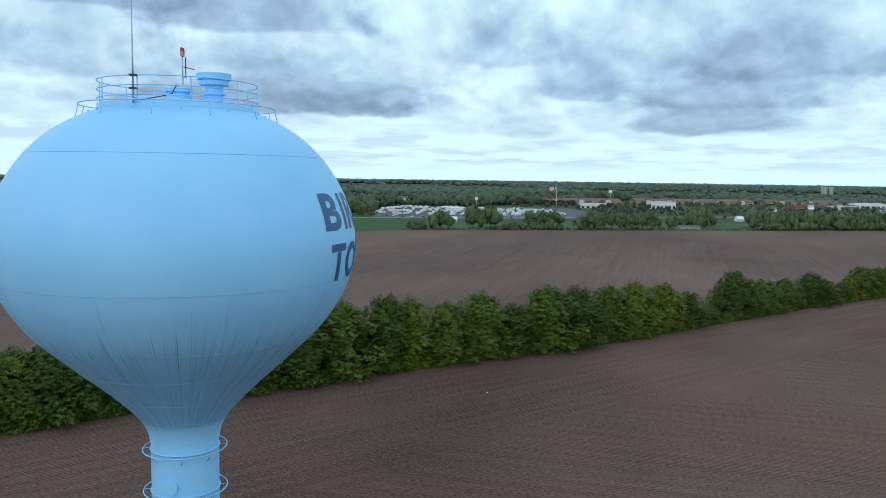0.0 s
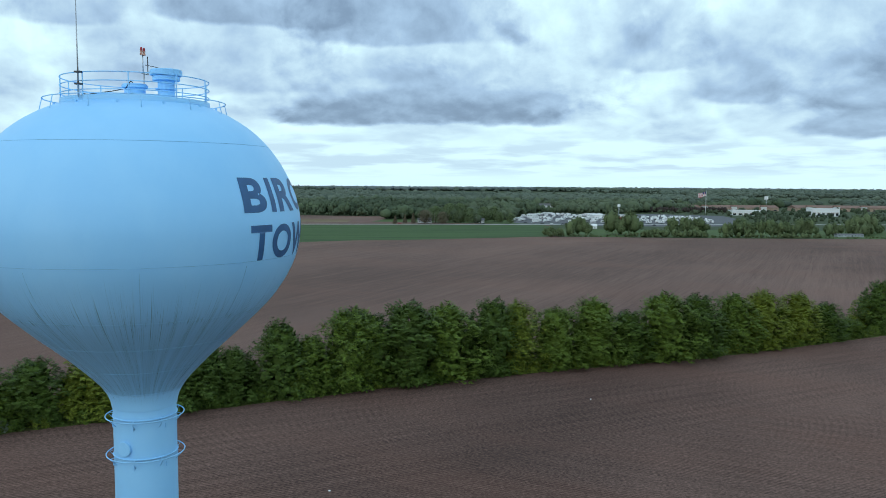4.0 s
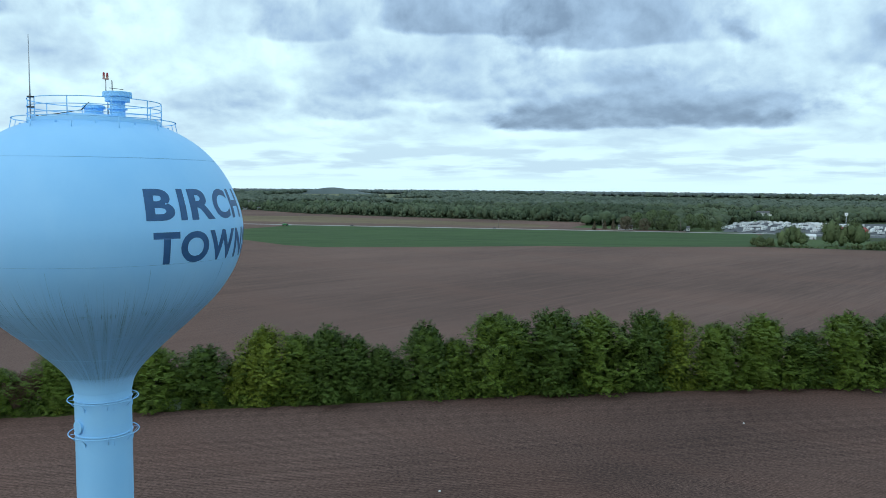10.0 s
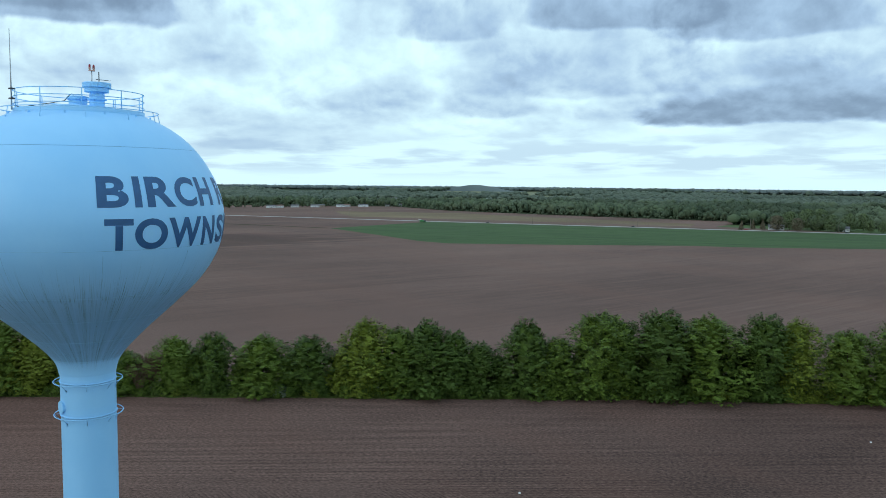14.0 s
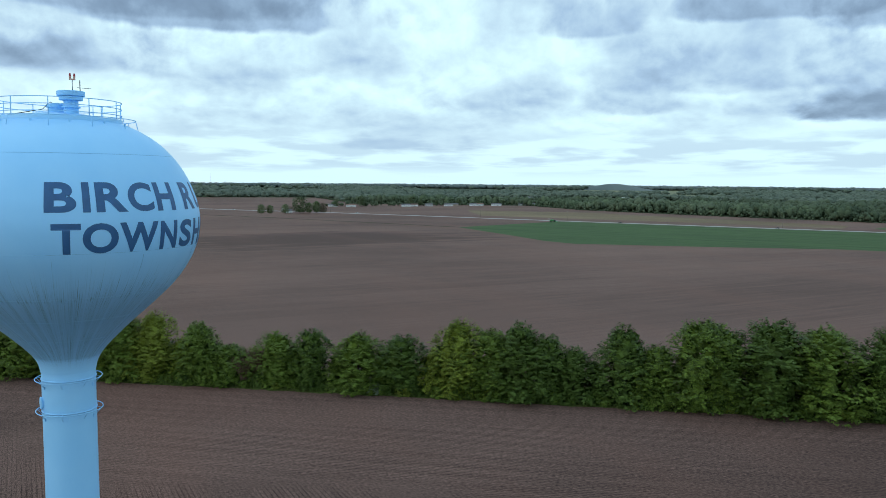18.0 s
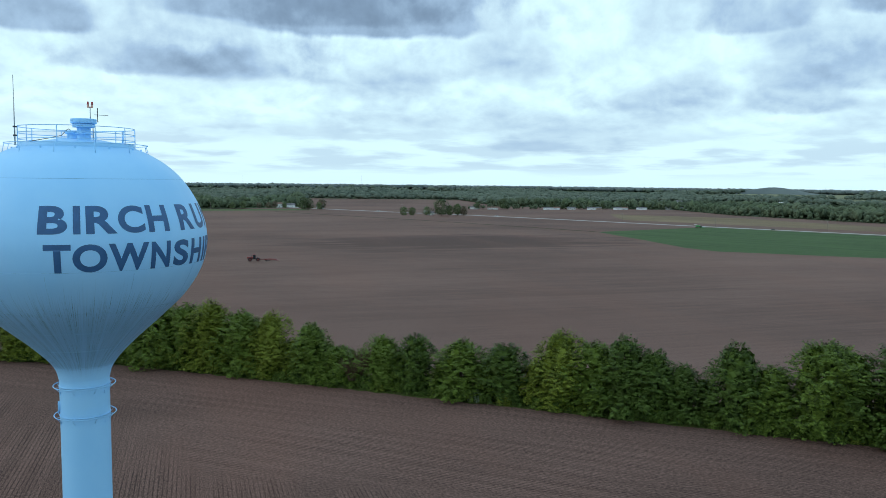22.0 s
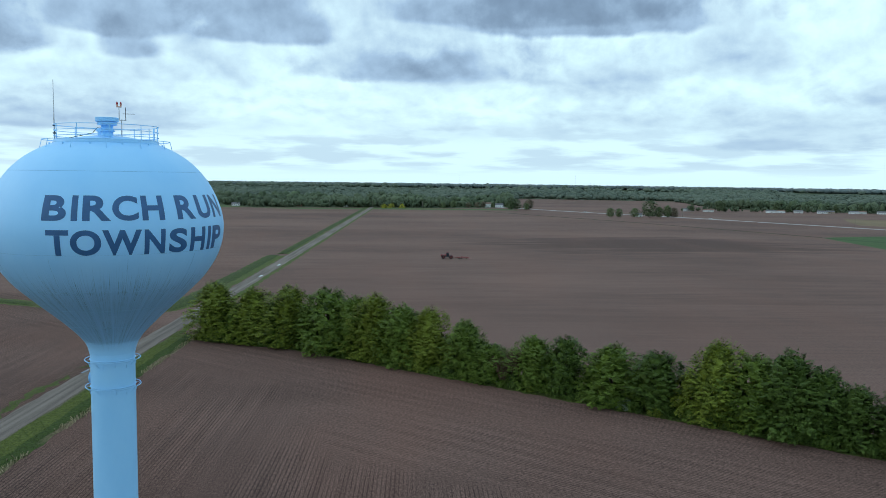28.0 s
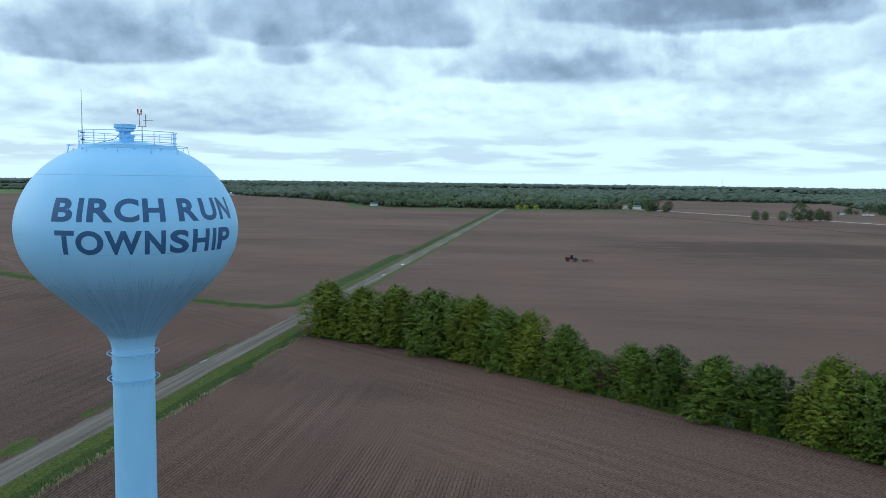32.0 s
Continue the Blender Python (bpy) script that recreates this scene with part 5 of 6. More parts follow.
def scatter(d0, d1, dr, dt, seed, a0=-36, a1=116):
    r = np.random.default_rng(seed)
    xs, ys = [], []
    d = d0
    while d < d1:
        n = int(radians(a1 - a0) * d / (dt * d))
        az = np.radians(a0 + (a1 - a0) * (np.arange(n) + r.uniform(0, 1, n)) / n)
        dd = d * (1 + r.uniform(-0.5, 0.5, n) * dr)
        xs.append(45 - np.sin(az) * dd)
        ys.append(-15 + np.cos(az) * dd)
        d *= 1 + dr
    return np.concatenate(xs), np.concatenate(ys)


TOWN = [(75, 850), (75, 1330), (150, 1460), (1700, 3000), (2000, 1900), (1000, 1000), (480, 850)]
road_x, road_y = [p[0] for p in HWY], [p[1] for p in HWY]
# rough grass and clearings under the woods and round the town
land = OPEN[1:-2]
away = [(-4900 * math.sin(a), 4900 * math.cos(a)) for a in np.linspace(radians(98), radians(-66), 30)]
# meadow colour darkened to put shade into the gaps between crowns
MEADOW = grass("shade_dark_meadow", (0.030, 0.048, 0.020), (0.066, 0.090, 0.040), 0.0, (0.12, 0.11, 0.065), 0.5).mat
tagged(new("meadow", sheet_mesh("meadow", land + away, 0.012, MEADOW)), "rough green meadow land under far woods", "meadow", kind="structure")
r = np.random.default_rng(3)
x, y = scatter(730, 1800, 0.0135, 0.0085, 41)
clearing = np.array([noise.noise(Vector((a / 300, b / 300, 7.7))) for a, b in zip(x, y)])
keep = ~inside(x, y, OPEN) & ~inside(x, y, LOT) & (~inside(x, y, TOWN) | (r.random(len(x)) < 0.30))
for outline in LAWNS:
    keep &= ~inside(x, y, outline)
keep &= (clearing < 0.45) | (x < -1250)
keep &= ~inside(x, y, [(-45, 715), (-45, 1000), (480, 1010), (950, 1060), (950, 850)])
keep &= (np.abs(y - np.interp(x, road_x, road_y)) > 22) | (x < -1400)
x, y = x[keep], y[keep]
stand = np.array([noise.noise(Vector((a / 140, b / 140, 3.1))) for a, b in zip(x, y)])
tall = np.where(inside(x, y, TOWN), 8.0, 16.5) * (1 + 0.6 * stand) * r.uniform(0.55, 1.30, len(x))
gap = np.hypot(x - 45, y + 15)
nx, ny = x - (x - 45) / gap * 45, y - (y + 15) / gap * 45
edge = inside(nx, ny, OPEN) | inside(nx, ny, LOT) | inside(x, y, TOWN) | inside(nx, ny, LAWNS[0])
canopy("woodland", "mixed green spring trees at the edge of the woods", x[edge], y[edge], tall[edge], 1, CANOPY, 51, 0.44, 4, 140, 0.045)
inner = ~edge
canopy("woodland", "mixed green spring woodland beyond the fields", x[inner], y[inner], tall[inner], 1, CANOPY, 56, 0.66, 2, 64, 0.055)
x, y = scatter(1800, 4750, 0.0155, 0.0066, 42)
clearing = np.array([noise.noise(Vector((a / 1300, b / 1100, 2.2))) for a, b in zip(x, y)])
FAR_FIELDS = [[(-1900, 2400), (-2250, 2700), (-2560, 3600), (-2300, 4050), (-1850, 3650), (-1560, 2800)], [(-2230, 2080), (-2130, 2450), (-2700, 2950), (-2980, 2560)],
              [(-1080, 2050), (-1340, 2080), (-1560, 2750), (-1180, 2800)], [(-2560, 1600), (-2480, 1860), (-3100, 2150), (-3250, 1850)]]
PALE = grass("pale_meadow", (0.12, 0.135, 0.070), (0.22, 0.225, 0.125), 0.0, (0.24, 0.20, 0.13), 0.5).mat
in_field = np.zeros(len(x), bool)
for i, outline in enumerate(FAR_FIELDS):
    in_field |= inside(x, y, outline)
    tagged(new("field", sheet_mesh("field", outline, 0.05, PALE)), "pale green field between far woods", "field", kind="structure")
keep = ~inside(x, y, OPEN) & ~in_field & ((clearing < 0.02) | (x < -1400) & (np.hypot(x, y) < 3300) | (r.random(len(x)) < 0.05)) & (~inside(x, y, TOWN) | (r.random(len(x)) < 0.6))
x, y = x[keep], y[keep]
far = np.hypot(x, y)
canopy("far_woodland", "green woods and hedges towards the horizon, paled by haze in their colour", x, y, np.interp(far, [1750, 3000, 4750], [15, 17, 26]) * r.uniform(0.45, 1.25, len(x)), 1, HAZED_CANOPY, 52, 1.0, 1, 34, 0.065)
x, y = scatter(4600, 4850, 0.012, 0.0040, 43)
canopy("horizon_woodland", "line of far woods on the horizon", x, y, 28 * r.uniform(0.97, 1.02, len(x)), 1, HAZIER_CANOPY, 53, 1.3, 0, 6, 0.08)
hx, hy = -2465, 3690
verts = [(hx + u * 210 * 0.82 - v * 60 * 0.57, hy + u * 210 * 0.57 + v * 60 * 0.82, 36 * math.exp(-(u * 1.4) ** 2) * (1 - v * v)) for v in np.linspace(-1, 1, 5) for u in np.linspace(-1.4, 1.4, 25)]
tagged(new("hill", mesh("hill", verts, [(j * 25 + i, j * 25 + i + 1, j * 25 + i + 26, j * 25 + i + 25) for j in range(4) for i in range(24)], HAZIER_CANOPY, True)), "low wooded mound on the horizon", "hill", kind="structure")


# belt of bushes and trees at the far edge of the big field
def belt_line(bx):
    return np.interp(bx, [-25, 131, 309, 475, 900], [724, 751, 782, 811, 886])


r = np.random.default_rng(8)
bx = np.sort(np.concatenate([r.uniform(-25, 500, 250), r.uniform(500, 900, 90)]))
top = np.interp(bx, [-26, -24, -4, 0, 20, 24, 36, 40, 64, 70, 128, 134, 144, 150, 198, 236, 242, 300, 330, 338, 344, 400, 900],
                [4, 9, 8, 3, 4, 2.5, 2.5, 5, 6, 8, 8, 4, 2, 6, 6, 7, 2, 2, 3, 2, 9, 12, 12])
canopy("field_belt", "uneven belt of green bushes at the far field edge", bx, belt_line(bx) + r.uniform(-2, 9, len(bx)), np.maximum(top * r.uniform(0.42, 1.0, len(bx)), 2.2), 1, BELT, 54, 0.46, 2, 150, 0.060)
# taller trees standing in and behind it
tx, back, th = [], [], []
for a, b, h, d, step in ((-24, -4, 11, 8, 4.5), (0, 20, 21, 20, 7), (40, 66, 26, 34, 8), (70, 132, 9, 8, 5), (104, 132, 22, 46, 8), (150, 166, 16, 14, 7), (168, 198, 21, 22, 8), (200, 238, 19, 18, 8), (244, 300, 14, 44, 9), (284, 302, 25, 62, 8), (306, 330, 10, 85, 5), (342, 500, 19, 16, 7), (350, 900, 22, 34, 8), (500, 900, 17, 16, 7)):
    for q in np.arange(a, b, step):
        tx.append(q + r.uniform(-2, 2))
        back.append(d + r.uniform(-8, 8))
        th.append(h * r.uniform(0.78, 1.12))
tx, th = np.array(tx), np.array(th)
canopy("belt_woodland", "rounded green trees behind the far field edge", tx, belt_line(tx) + np.array(back), th, 1, BELT, 57, 0.36, 6, 560, 0.034)
# dark row of trees before the shopping centre
q = np.linspace(0, 1, 26)
canopy("tree_row", "row of dark purple-brown trees before the shopping centre", 118 + 135 * q, 1405 + 42 * q + r.uniform(-3, 3, 26), r.uniform(9, 12.5, 26), 2, plain("purple_leaves", (0.055, 0.045, 0.040), 0.8, 0, 0.3, 0.5, 0.1).mat, 58, 0.5, 1, 60)
wx_, wy_ = [], []
for (x0, y0), (x1, y1) in zip(OPEN[9:15], OPEN[10:16]):
    k = int(math.hypot(x1 - x0, y1 - y0) / 7)
    for i in range(k):
        wx_.append(x0 + (x1 - x0) * i / k + r.normal(0, 4))
        wy_.append(y0 + (y1 - y0) * i / k + r.normal(0, 4))
wx_, wy_ = np.array(wx_), np.array(wy_)
canopy("wood_edge", "low scrub along the edge of the woods", wx_, wy_, r.uniform(3, 6.5, len(wx_)), 1, CANOPY, 55, 0.6, 0, 40, 0.1)
# trees and bushes among the roadside houses
f = r.uniform(-0.5, 1.25, 80)
canopy("roadside_trees", "dark garden trees among the roadside houses", -1112 + 91 * f - r.uniform(8, 45, 80), 984 + 277 * f, r.uniform(6, 13, 80), 1, CANOPY, 59, 0.42, 2, 120)

# ---- buildings, vehicles, poles ----
def gable(name, w, d, h, rise, material, over=0.4):
    x, y = w / 2 + over, d / 2 + over
    v = [(-x, -y, h), (x, -y, h), (x, y, h), (-x, y, h), (-x, 0, h + rise), (x, 0, h + rise), (-x, -y, h - 0.18), (x, -y, h - 0.18), (x, y, h - 0.18), (-x, y, h - 0.18)]
    return mesh(name, v, [(0, 1, 5, 4), (2, 3, 4, 5), (1, 2, 5), (3, 0, 4), (6, 7, 1, 0), (7, 8, 2, 1), (8, 9, 3, 2), (9, 6, 0, 3), (9, 8, 7, 6)], material)


def house(at, w, d, h, rise, wall, roof, label, group="", chimney=True, name="house", category="house"):
    root = thing(name, label, category, group, at)
    walls = part("wall", box("wall", -w / 2, w / 2, -d / 2, d / 2, -0.2, h, wall), root)
    top = part("roof", gable("roof", w, d, h, rise, roof), root)
    if chimney:
        part("chimney", box("chimney", w * 0.2, w * 0.2 + 0.9, 0.3, 1.2, h, h + rise + 0.8, BRICKRED), top)
    n = max(2, int(w / 3.2))
    for sy in (-1, 1):
        for i in range(n):
            x = -w / 2 + w * (i + 0.5) / n
            y = sy * d / 2
            if sy < 0 and i == n // 2:
                part("door", box("door", x - 0.5, x + 0.5, y - 0.06, y + 0.04, 0, 2.1, DARKSTEEL), root)
            else:
                win = part("window", box("window", x - 0.5, x + 0.5, y - 0.05, y + 0.05, h * 0.40, h * 0.72, GLASS), root)
                part("sill", box("sill", x - 0.8, x + 0.8, y - 0.12, y + 0.12, h * 0.33, h * 0.36, WHITE), win)
    return root


def hall(at, w, d, h, wall, roof, label, name="commercial_building", bays=8, tops=0, trim=TAN):
    """A long flat-roofed building with bays, a parapet and small gabled towers."""
    root = thing(name, label, "building", "", at)
    part("wall", box("wall", -w / 2, w / 2, -d / 2, d / 2, -0.2, h, wall), root)
    if tops > 2:
        part("roof", gable("roof", w, d, h, 4.5, roof, 1.0), root)
    else:
        part("roof", box("roof", -w / 2 - 0.5, w / 2 + 0.5, -d / 2 - 0.5, d / 2 + 0.5, h, h + 0.6, roof), root)
    shop = box("shop_window", -w / bays * 0.26, w / bays * 0.26, -0.12, 0.12, 0.4, h * 0.42, GLASS)
    awning = box("awning", -w / bays * 0.34, w / bays * 0.34, -1.2, 0.0, h * 0.45, h * 0.52, trim)
    for i in range(bays):
        x = -w / 2 + w * (i + 0.5) / bays
        s = part("shop_window", shop, root, at=pose(x, -d / 2, 0))
        part("awning", awning, s)
    for i in range(tops):
        x = -w / 2 + w * (i + 0.5) / tops
        t = part("corner_tower", box("corner_tower", x - 5, x + 5, -d / 2 - 1.5, -d / 2 + 8.5, 0, h + 2.2, OFFWHITE), root)
        part("tower_roof", gable("tower_roof", 10, 10, 0, 3.0, roof), t, at=pose(x, -d / 2 + 3.5, h + 2.2))
    return root


MALLROOF = plain("red_brown_roof", (0.20, 0.115, 0.085), 0.85, 0, 0.2, 0.2).mat
house(pose(-1266, 590, 0, 0, 0, 75), 13, 9, 4.6, 3.2, OFFWHITE, ROOFGREY, "pale siding farmhouse with a grey roof by the highway")
house(pose(-979, 645, 0, 0, 0, 70), 9, 7, 3.4, 2.4, WHITE, ROOFGREY, "small white house among trees by the highway")
house(pose(-1392, 192, 0, 0, 0, 80), 14, 9, 4.0, 3.0, BRICKRED, ROOFBROWN, "low brick house at the edge of the woods")
house(pose(-1385, 278, 0, 0, 0, 80), 12, 8, 3.6, 2.8, OFFWHITE, ROOFGREY, "pale house at the edge of the woods")
house(pose(-1420, 84, 0, 0, 0, 80), 14, 8, 3.6, 2.6, WHITE, ROOFGREY, "white house on a lawn at the edge of the woods")
house(pose(-1345, 566, 0, 0, 0, 75), 15, 9, 4.4, 3.4, WHITE, ROOFGREY, "white farmhouse with a grey roof beside a lawn")
house(pose(-1350, 545, 0, 0, 0, 75), 11, 8, 6.5, 3.0, OFFWHITE, ROOFBROWN, "two-storey pale farmhouse among trees")
house(pose(-2150, -250, 0, 0, 0, 85), 46, 12, 5.0, 2.0, WHITE, WHITE, "long white barn at the far wood edge", "", False, "barn", "barn")
for i, (f, back, w, wall, roof) in enumerate(((0.02, 0, 15, WHITE, ROOFGREY), (0.09, 4, 11, WHITE, ROOFBROWN), (0.2, 6, 13, OFFWHITE, ROOFGREY), (0.33, 0, 14, WHITE, ROOFGREY), (0.39, 5, 12, TAN, ROOFGREY),
                                               (0.52, 0, 13, WHITE, ROOFGREY), (0.58, 6, 15, OFFWHITE, ROOFBROWN), (0.70, 0, 17, WHITE, ROOFGREY), (0.92, 4, 14, OFFWHITE, ROOFGREY), (1.0, 0, 16, WHITE, ROOFGREY), (-0.42, 30, 15, WHITE, ROOFGREY), (-0.34, 10, 16, OFFWHITE, ROOFBROWN))):
    house(pose(-1112 + 91 * f - back + 10, 984 + 277 * f - 3, 0, 0, 0, 55), w * 1.15, 8, 3.4, 1.9, wall, roof, "small light-coloured roadside house beyond the tilled fields", "roadside houses")
house(pose(-186, 940, 0, 0, 0, 15), 17, 9, 3.6, 2.6, WHITE, ROOFGREY, "white house behind dark conifers by the highway")
house(pose(-120, 962, 0, 0, 0, 15), 13, 8, 3.4, 2.6, OFFWHITE, ROOFGREY, "pale house under trees by the highway")
house(pose(-74, 1596, 0, 0, 0, 15), 26, 10, 5, 4.0, WHITE, ROOFGREY, "large white farmhouse on a far slope")
house(pose(22, 876, 0, 0, 0, 15), 9, 7, 3.2, 2.4, WHITE, WHITE, "small white shed behind the field belt", "", False, "shed", "shed")
house(pose(44, 873, 0, 0, 0, 15), 11, 7, 3.2, 2.4, OFFWHITE, WHITE, "small pale shed behind the field belt", "", False, "shed", "shed")
house(pose(60, 985, 0, 0, 0, 15), 34, 18, 6.0, 3.0, REDPAINT, REDPAINT, "red sales building beside the trailer lot", "", False, "showroom", "building")
house(pose(384, 962, 0, 0, 0, 15), 9, 8, 3.0, 3.4, WHITE, WHITE, "white gabled house among dark trees", "", False)
house(pose(300, 860, 0, 0, 0, 15), 9, 7, 3.6, 2.6, REDPAINT, ROOFBROWN, "small red shed by a lawn", "", False, "shed", "shed")
house(pose(270, 800, 0, 0, 0, 12), 26, 6, 2.4, 1.0, STEEL, ROOFGREY, "long low grey shed at the field edge", "", False, "shed", "shed")
hall(pose(45, 1150, 0, 0, 0, 14), 52, 18, 4.5, WHITE, WHITE, "long white-roofed service building in the trailer lot", bays=9)
hall(pose(255, 1560, 0, 0, 0, 8), 220, 40, 6, TAN, MALLROOF, "long tan shopping centre with a brown roof", bays=18, tops=4)
hall(pose(520, 1600, 0, 0, 0, 8), 250, 45, 6.5, TAN, MALLROOF, "long shopping centre with a red-brown roof and pale gables", bays=18, tops=5)
hall(pose(800, 1640, 0, 0, 0, 4), 240, 45, 6.5, TAN, ROOFBROWN, "long tan shopping centre with pale gables", bays=16, tops=4)
hall(pose(265, 1330, 0, 0, 0, 10), 46, 18, 8, WHITE, WHITE, "white box-shaped roadside building", bays=5)
hall(pose(385, 1330, 0, 0, 0, 10), 44, 22, 12, WHITE, OFFWHITE, "white two-storey roadside hotel", bays=6)
hall(pose(640, 1340, 0, 0, 0, 5), 60, 26, 9, BRICKRED, ROOFBROWN, "red-roofed restaurant building in town", bays=6, tops=1)
hall(pose(720, 1400, 0, 0, 0, 5), 70, 24, 8, OFFWHITE, ROOFGREY, "low pale shop building in town", bays=7, tops=1)
hall(pose(830, 1500, 0, 0, 0, 0), 60, 24, 9, WHITE, WHITE, "white low building in town", bays=6)
hall(pose(1000, 1650, 0, 0, 0, 0), 50, 30, 10, OFFWHITE, WHITE, "pale low building in town", bays=5)
hall(pose(1120, 1700, 0, 0, 0, -5), 45, 30, 13, WHITE, ROOFGREY, "white block of a building in town", bays=5)
for i, (x, y, w) in enumerate(((560, 1290, 14), (610, 1260, 12), (690, 1290, 16), (760, 1320, 13), (850, 1360, 15), (930, 1440, 14), (1010, 1480, 16), (-420, 1420, 18), (-760, 1500, 20), (-1350, 1650, 18), (-1150, 1800, 20), (-240, 2100, 22), (120, 2300, 24), (-900, 2300, 24), (-1650, 1500, 18))):
    house(pose(x, y, 0, 0, 0, (i * 37) % 60 - 20), w, 9, 4.5 + i % 3, 3, (WHITE, OFFWHITE, TAN)[i % 3], (ROOFGREY, WHITE, ROOFBROWN)[i % 3], "small far house among trees", "far houses", False)

# trailers on the sales lot
def trailer(length):
    root = thing("travel_trailer", "white parked travel trailer with dark windows", "trailer", "trailers on the sales lot")
    bm = bmesh.new()
    add_box(bm, -length / 2, length / 2, -1.25, 1.25, 0.7, 3.3, 0.18)
    body = part("body", from_bm("body", bm, WHITE), root)
    for x in (-length * 0.28, length * 0.05, length * 0.32):
        for y in (-1.27, 1.27):
            part("window", box("window", x - 0.6, x + 0.6, y - 0.02, y + 0.02, 1.9, 2.6, GLASS), body)
    part("stripe", box("stripe", -length / 2 + 0.2, length / 2 - 0.2, -1.275, 1.275, 1.15, 1.4, STEEL), body)
    for x in (-0.5, 0.5):
        part("wheel", lathe("wheel", [(-1.28, 0), (-1.28, 0.36), (-1.0, 0.36), (1.0, 0.36), (1.28, 0.36), (1.28, 0)], RUBBER, 10, False), root, at=pose(x, 0, 0.36, 90, 0, 0))
    part("hitch", tube("hitch", [(length / 2, 0, 0.75), (length / 2 + 1.1, 0, 0.6)], 0.07, DARKSTEEL, 5), root)
    part("roof_unit", box("roof_unit", -0.4, 0.4, -0.35, 0.35, 3.3, 3.6, OFFWHITE, 0.05), body)
    return root


base = [trailer(7.5), trailer(9.5)]
rd = random.Random(9)
count = 0
for row in range(17):
    for col in range(34):
        x, y = -90 + col * 8.0 + (row % 2) * 3, 985 + row * 18 + col * 1.2
        if not inside(np.array([float(x)]), np.array([float(y)]), LOT)[0] or abs(x - 45) < 36 and abs(y - 1150) < 18 or abs(x - 60) < 24 and abs(y - 985) < 18 or rd.random() < (0.62 if x < 0 else 0.45) or x > 40 and y > 1220:
            continue
        if count >= 190:
            break
        m = pose(x + rd.uniform(-1, 1), y + rd.uniform(-1, 1), 0.06, 0, 0, (75 if row % 3 else 20) + rd.uniform(-6, 6))
        if count < 2:
            base[count].matrix_basis = m
        else:
            copy_thing(base[count % 2], m)
        count += 1


def car(paint, label):
    root = thing("car", label, "car", "cars on the highway")
    bm = bmesh.new()
    add_box(bm, -2.2, 2.2, -0.9, 0.9, 0.35, 0.95, 0.12)
    body = part("body", from_bm("body", bm, paint), root)
    bm = bmesh.new()
    made = bmesh.ops.create_cube(bm, size=1.0, matrix=Matrix.LocRotScale((-0.2, 0, 1.2), None, (2.4, 1.6, 0.55)))
    for v in made["verts"]:
        if v.co.z > 1.2:
            v.co.x = -0.2 + (v.co.x + 0.2) * 0.68
            v.co.y *= 0.85
    part("cabin", from_bm("cabin", bm, GLASS), body)
    part("roof", box("roof", -1.0, 0.6, -0.66, 0.66, 1.47, 1.52, paint), body)
    tyre = lathe("wheel", [(-0.12, 0), (-0.12, 0.33), (0.12, 0.33), (0.12, 0)], RUBBER, 12, False)
    for x in (-1.35, 1.35):
        for y in (-0.85, 0.85):
            part("wheel", tyre, root, at=pose(x, y, 0.33, 90, 0, 0))
    for y in (-0.6, 0.6):
        part("headlight", box("headlight", 2.18, 2.22, y - 0.15, y + 0.15, 0.65, 0.8, WHITE), body)
    return root


def on_highway(x, off):
    y = float(np.interp(x, [p[0] for p in HWY], [p[1] for p in HWY]))
    return pose(x, y + off, 0.15, 0, 0, 15 if off > 0 else 195)


car(WHITE, "white car on the highway").matrix_basis = on_highway(-1130, 2.2)
car(DARKSTEEL, "dark car on the highway").matrix_basis = on_highway(-505, -2.2)
car(DARKSTEEL, "dark car on the highway").matrix_basis = on_highway(-330, -2.2)
car(WHITE, "white car on the highway").matrix_basis = on_highway(-905, 2.2)
car(REDPAINT, "dark red car on the highway").matrix_basis = on_highway(-210, 2.2)
car(DARKSTEEL, "dark car on the highway").matrix_basis = on_highway(-110, -2.2)
parked = car(DARKSTEEL, "dark car parked on the sales lot")
pale = car(WHITE, "white car parked on the sales lot")
tagged(parked, "dark car parked on the sales lot", "car", "cars on the sales lot")
tagged(pale, "white car parked on the sales lot", "car", "cars on the sales lot")
for i, (x, y) in enumerate(((-62, 975), (-52, 968), (-40, 962), (-28, 957), (-14, 951), (2, 946), (52, 948), (96, 956), (128, 966), (150, 975))):
    m = pose(x, y, 0.06, 0, 0, 15 + (i * 53) % 40)
    if i < 2:
        (parked, pale)[i].matrix_basis = m
    else:
        copy_thing(pale if i % 3 == 0 else parked, Matrix()).matrix_basis = m
lorry = thing("tank_truck", "white tank truck on the highway", "truck", "", on_highway(-1035, 2.2))
part("tank", lathe("tank", [(-4, 0), (-4, 1.1), (-3.6, 1.35), (3.6, 1.35), (4, 1.1), (4, 0)], WHITE, 20, True), lorry, at=pose(-1.5, 0, 2.3, 0, 90, 0))
part("cab", box("cab", 3.0, 5.2, -1.2, 1.2, 0.7, 3.2, WHITE, 0.15), lorry)
part("windscreen", box("windscreen", 5.15, 5.25, -1.0, 1.0, 2.0, 2.9, GLASS), lorry)
for x in (-4.2, -2.8, 1.6, 4.2):
    for y in (-1.05, 1.05):
        part("wheel", lathe("wheel", [(-0.2, 0), (-0.2, 0.5), (0.2, 0.5), (0.2, 0)], RUBBER, 12, False), lorry, at=pose(x, y, 0.5, 90, 0, 0))


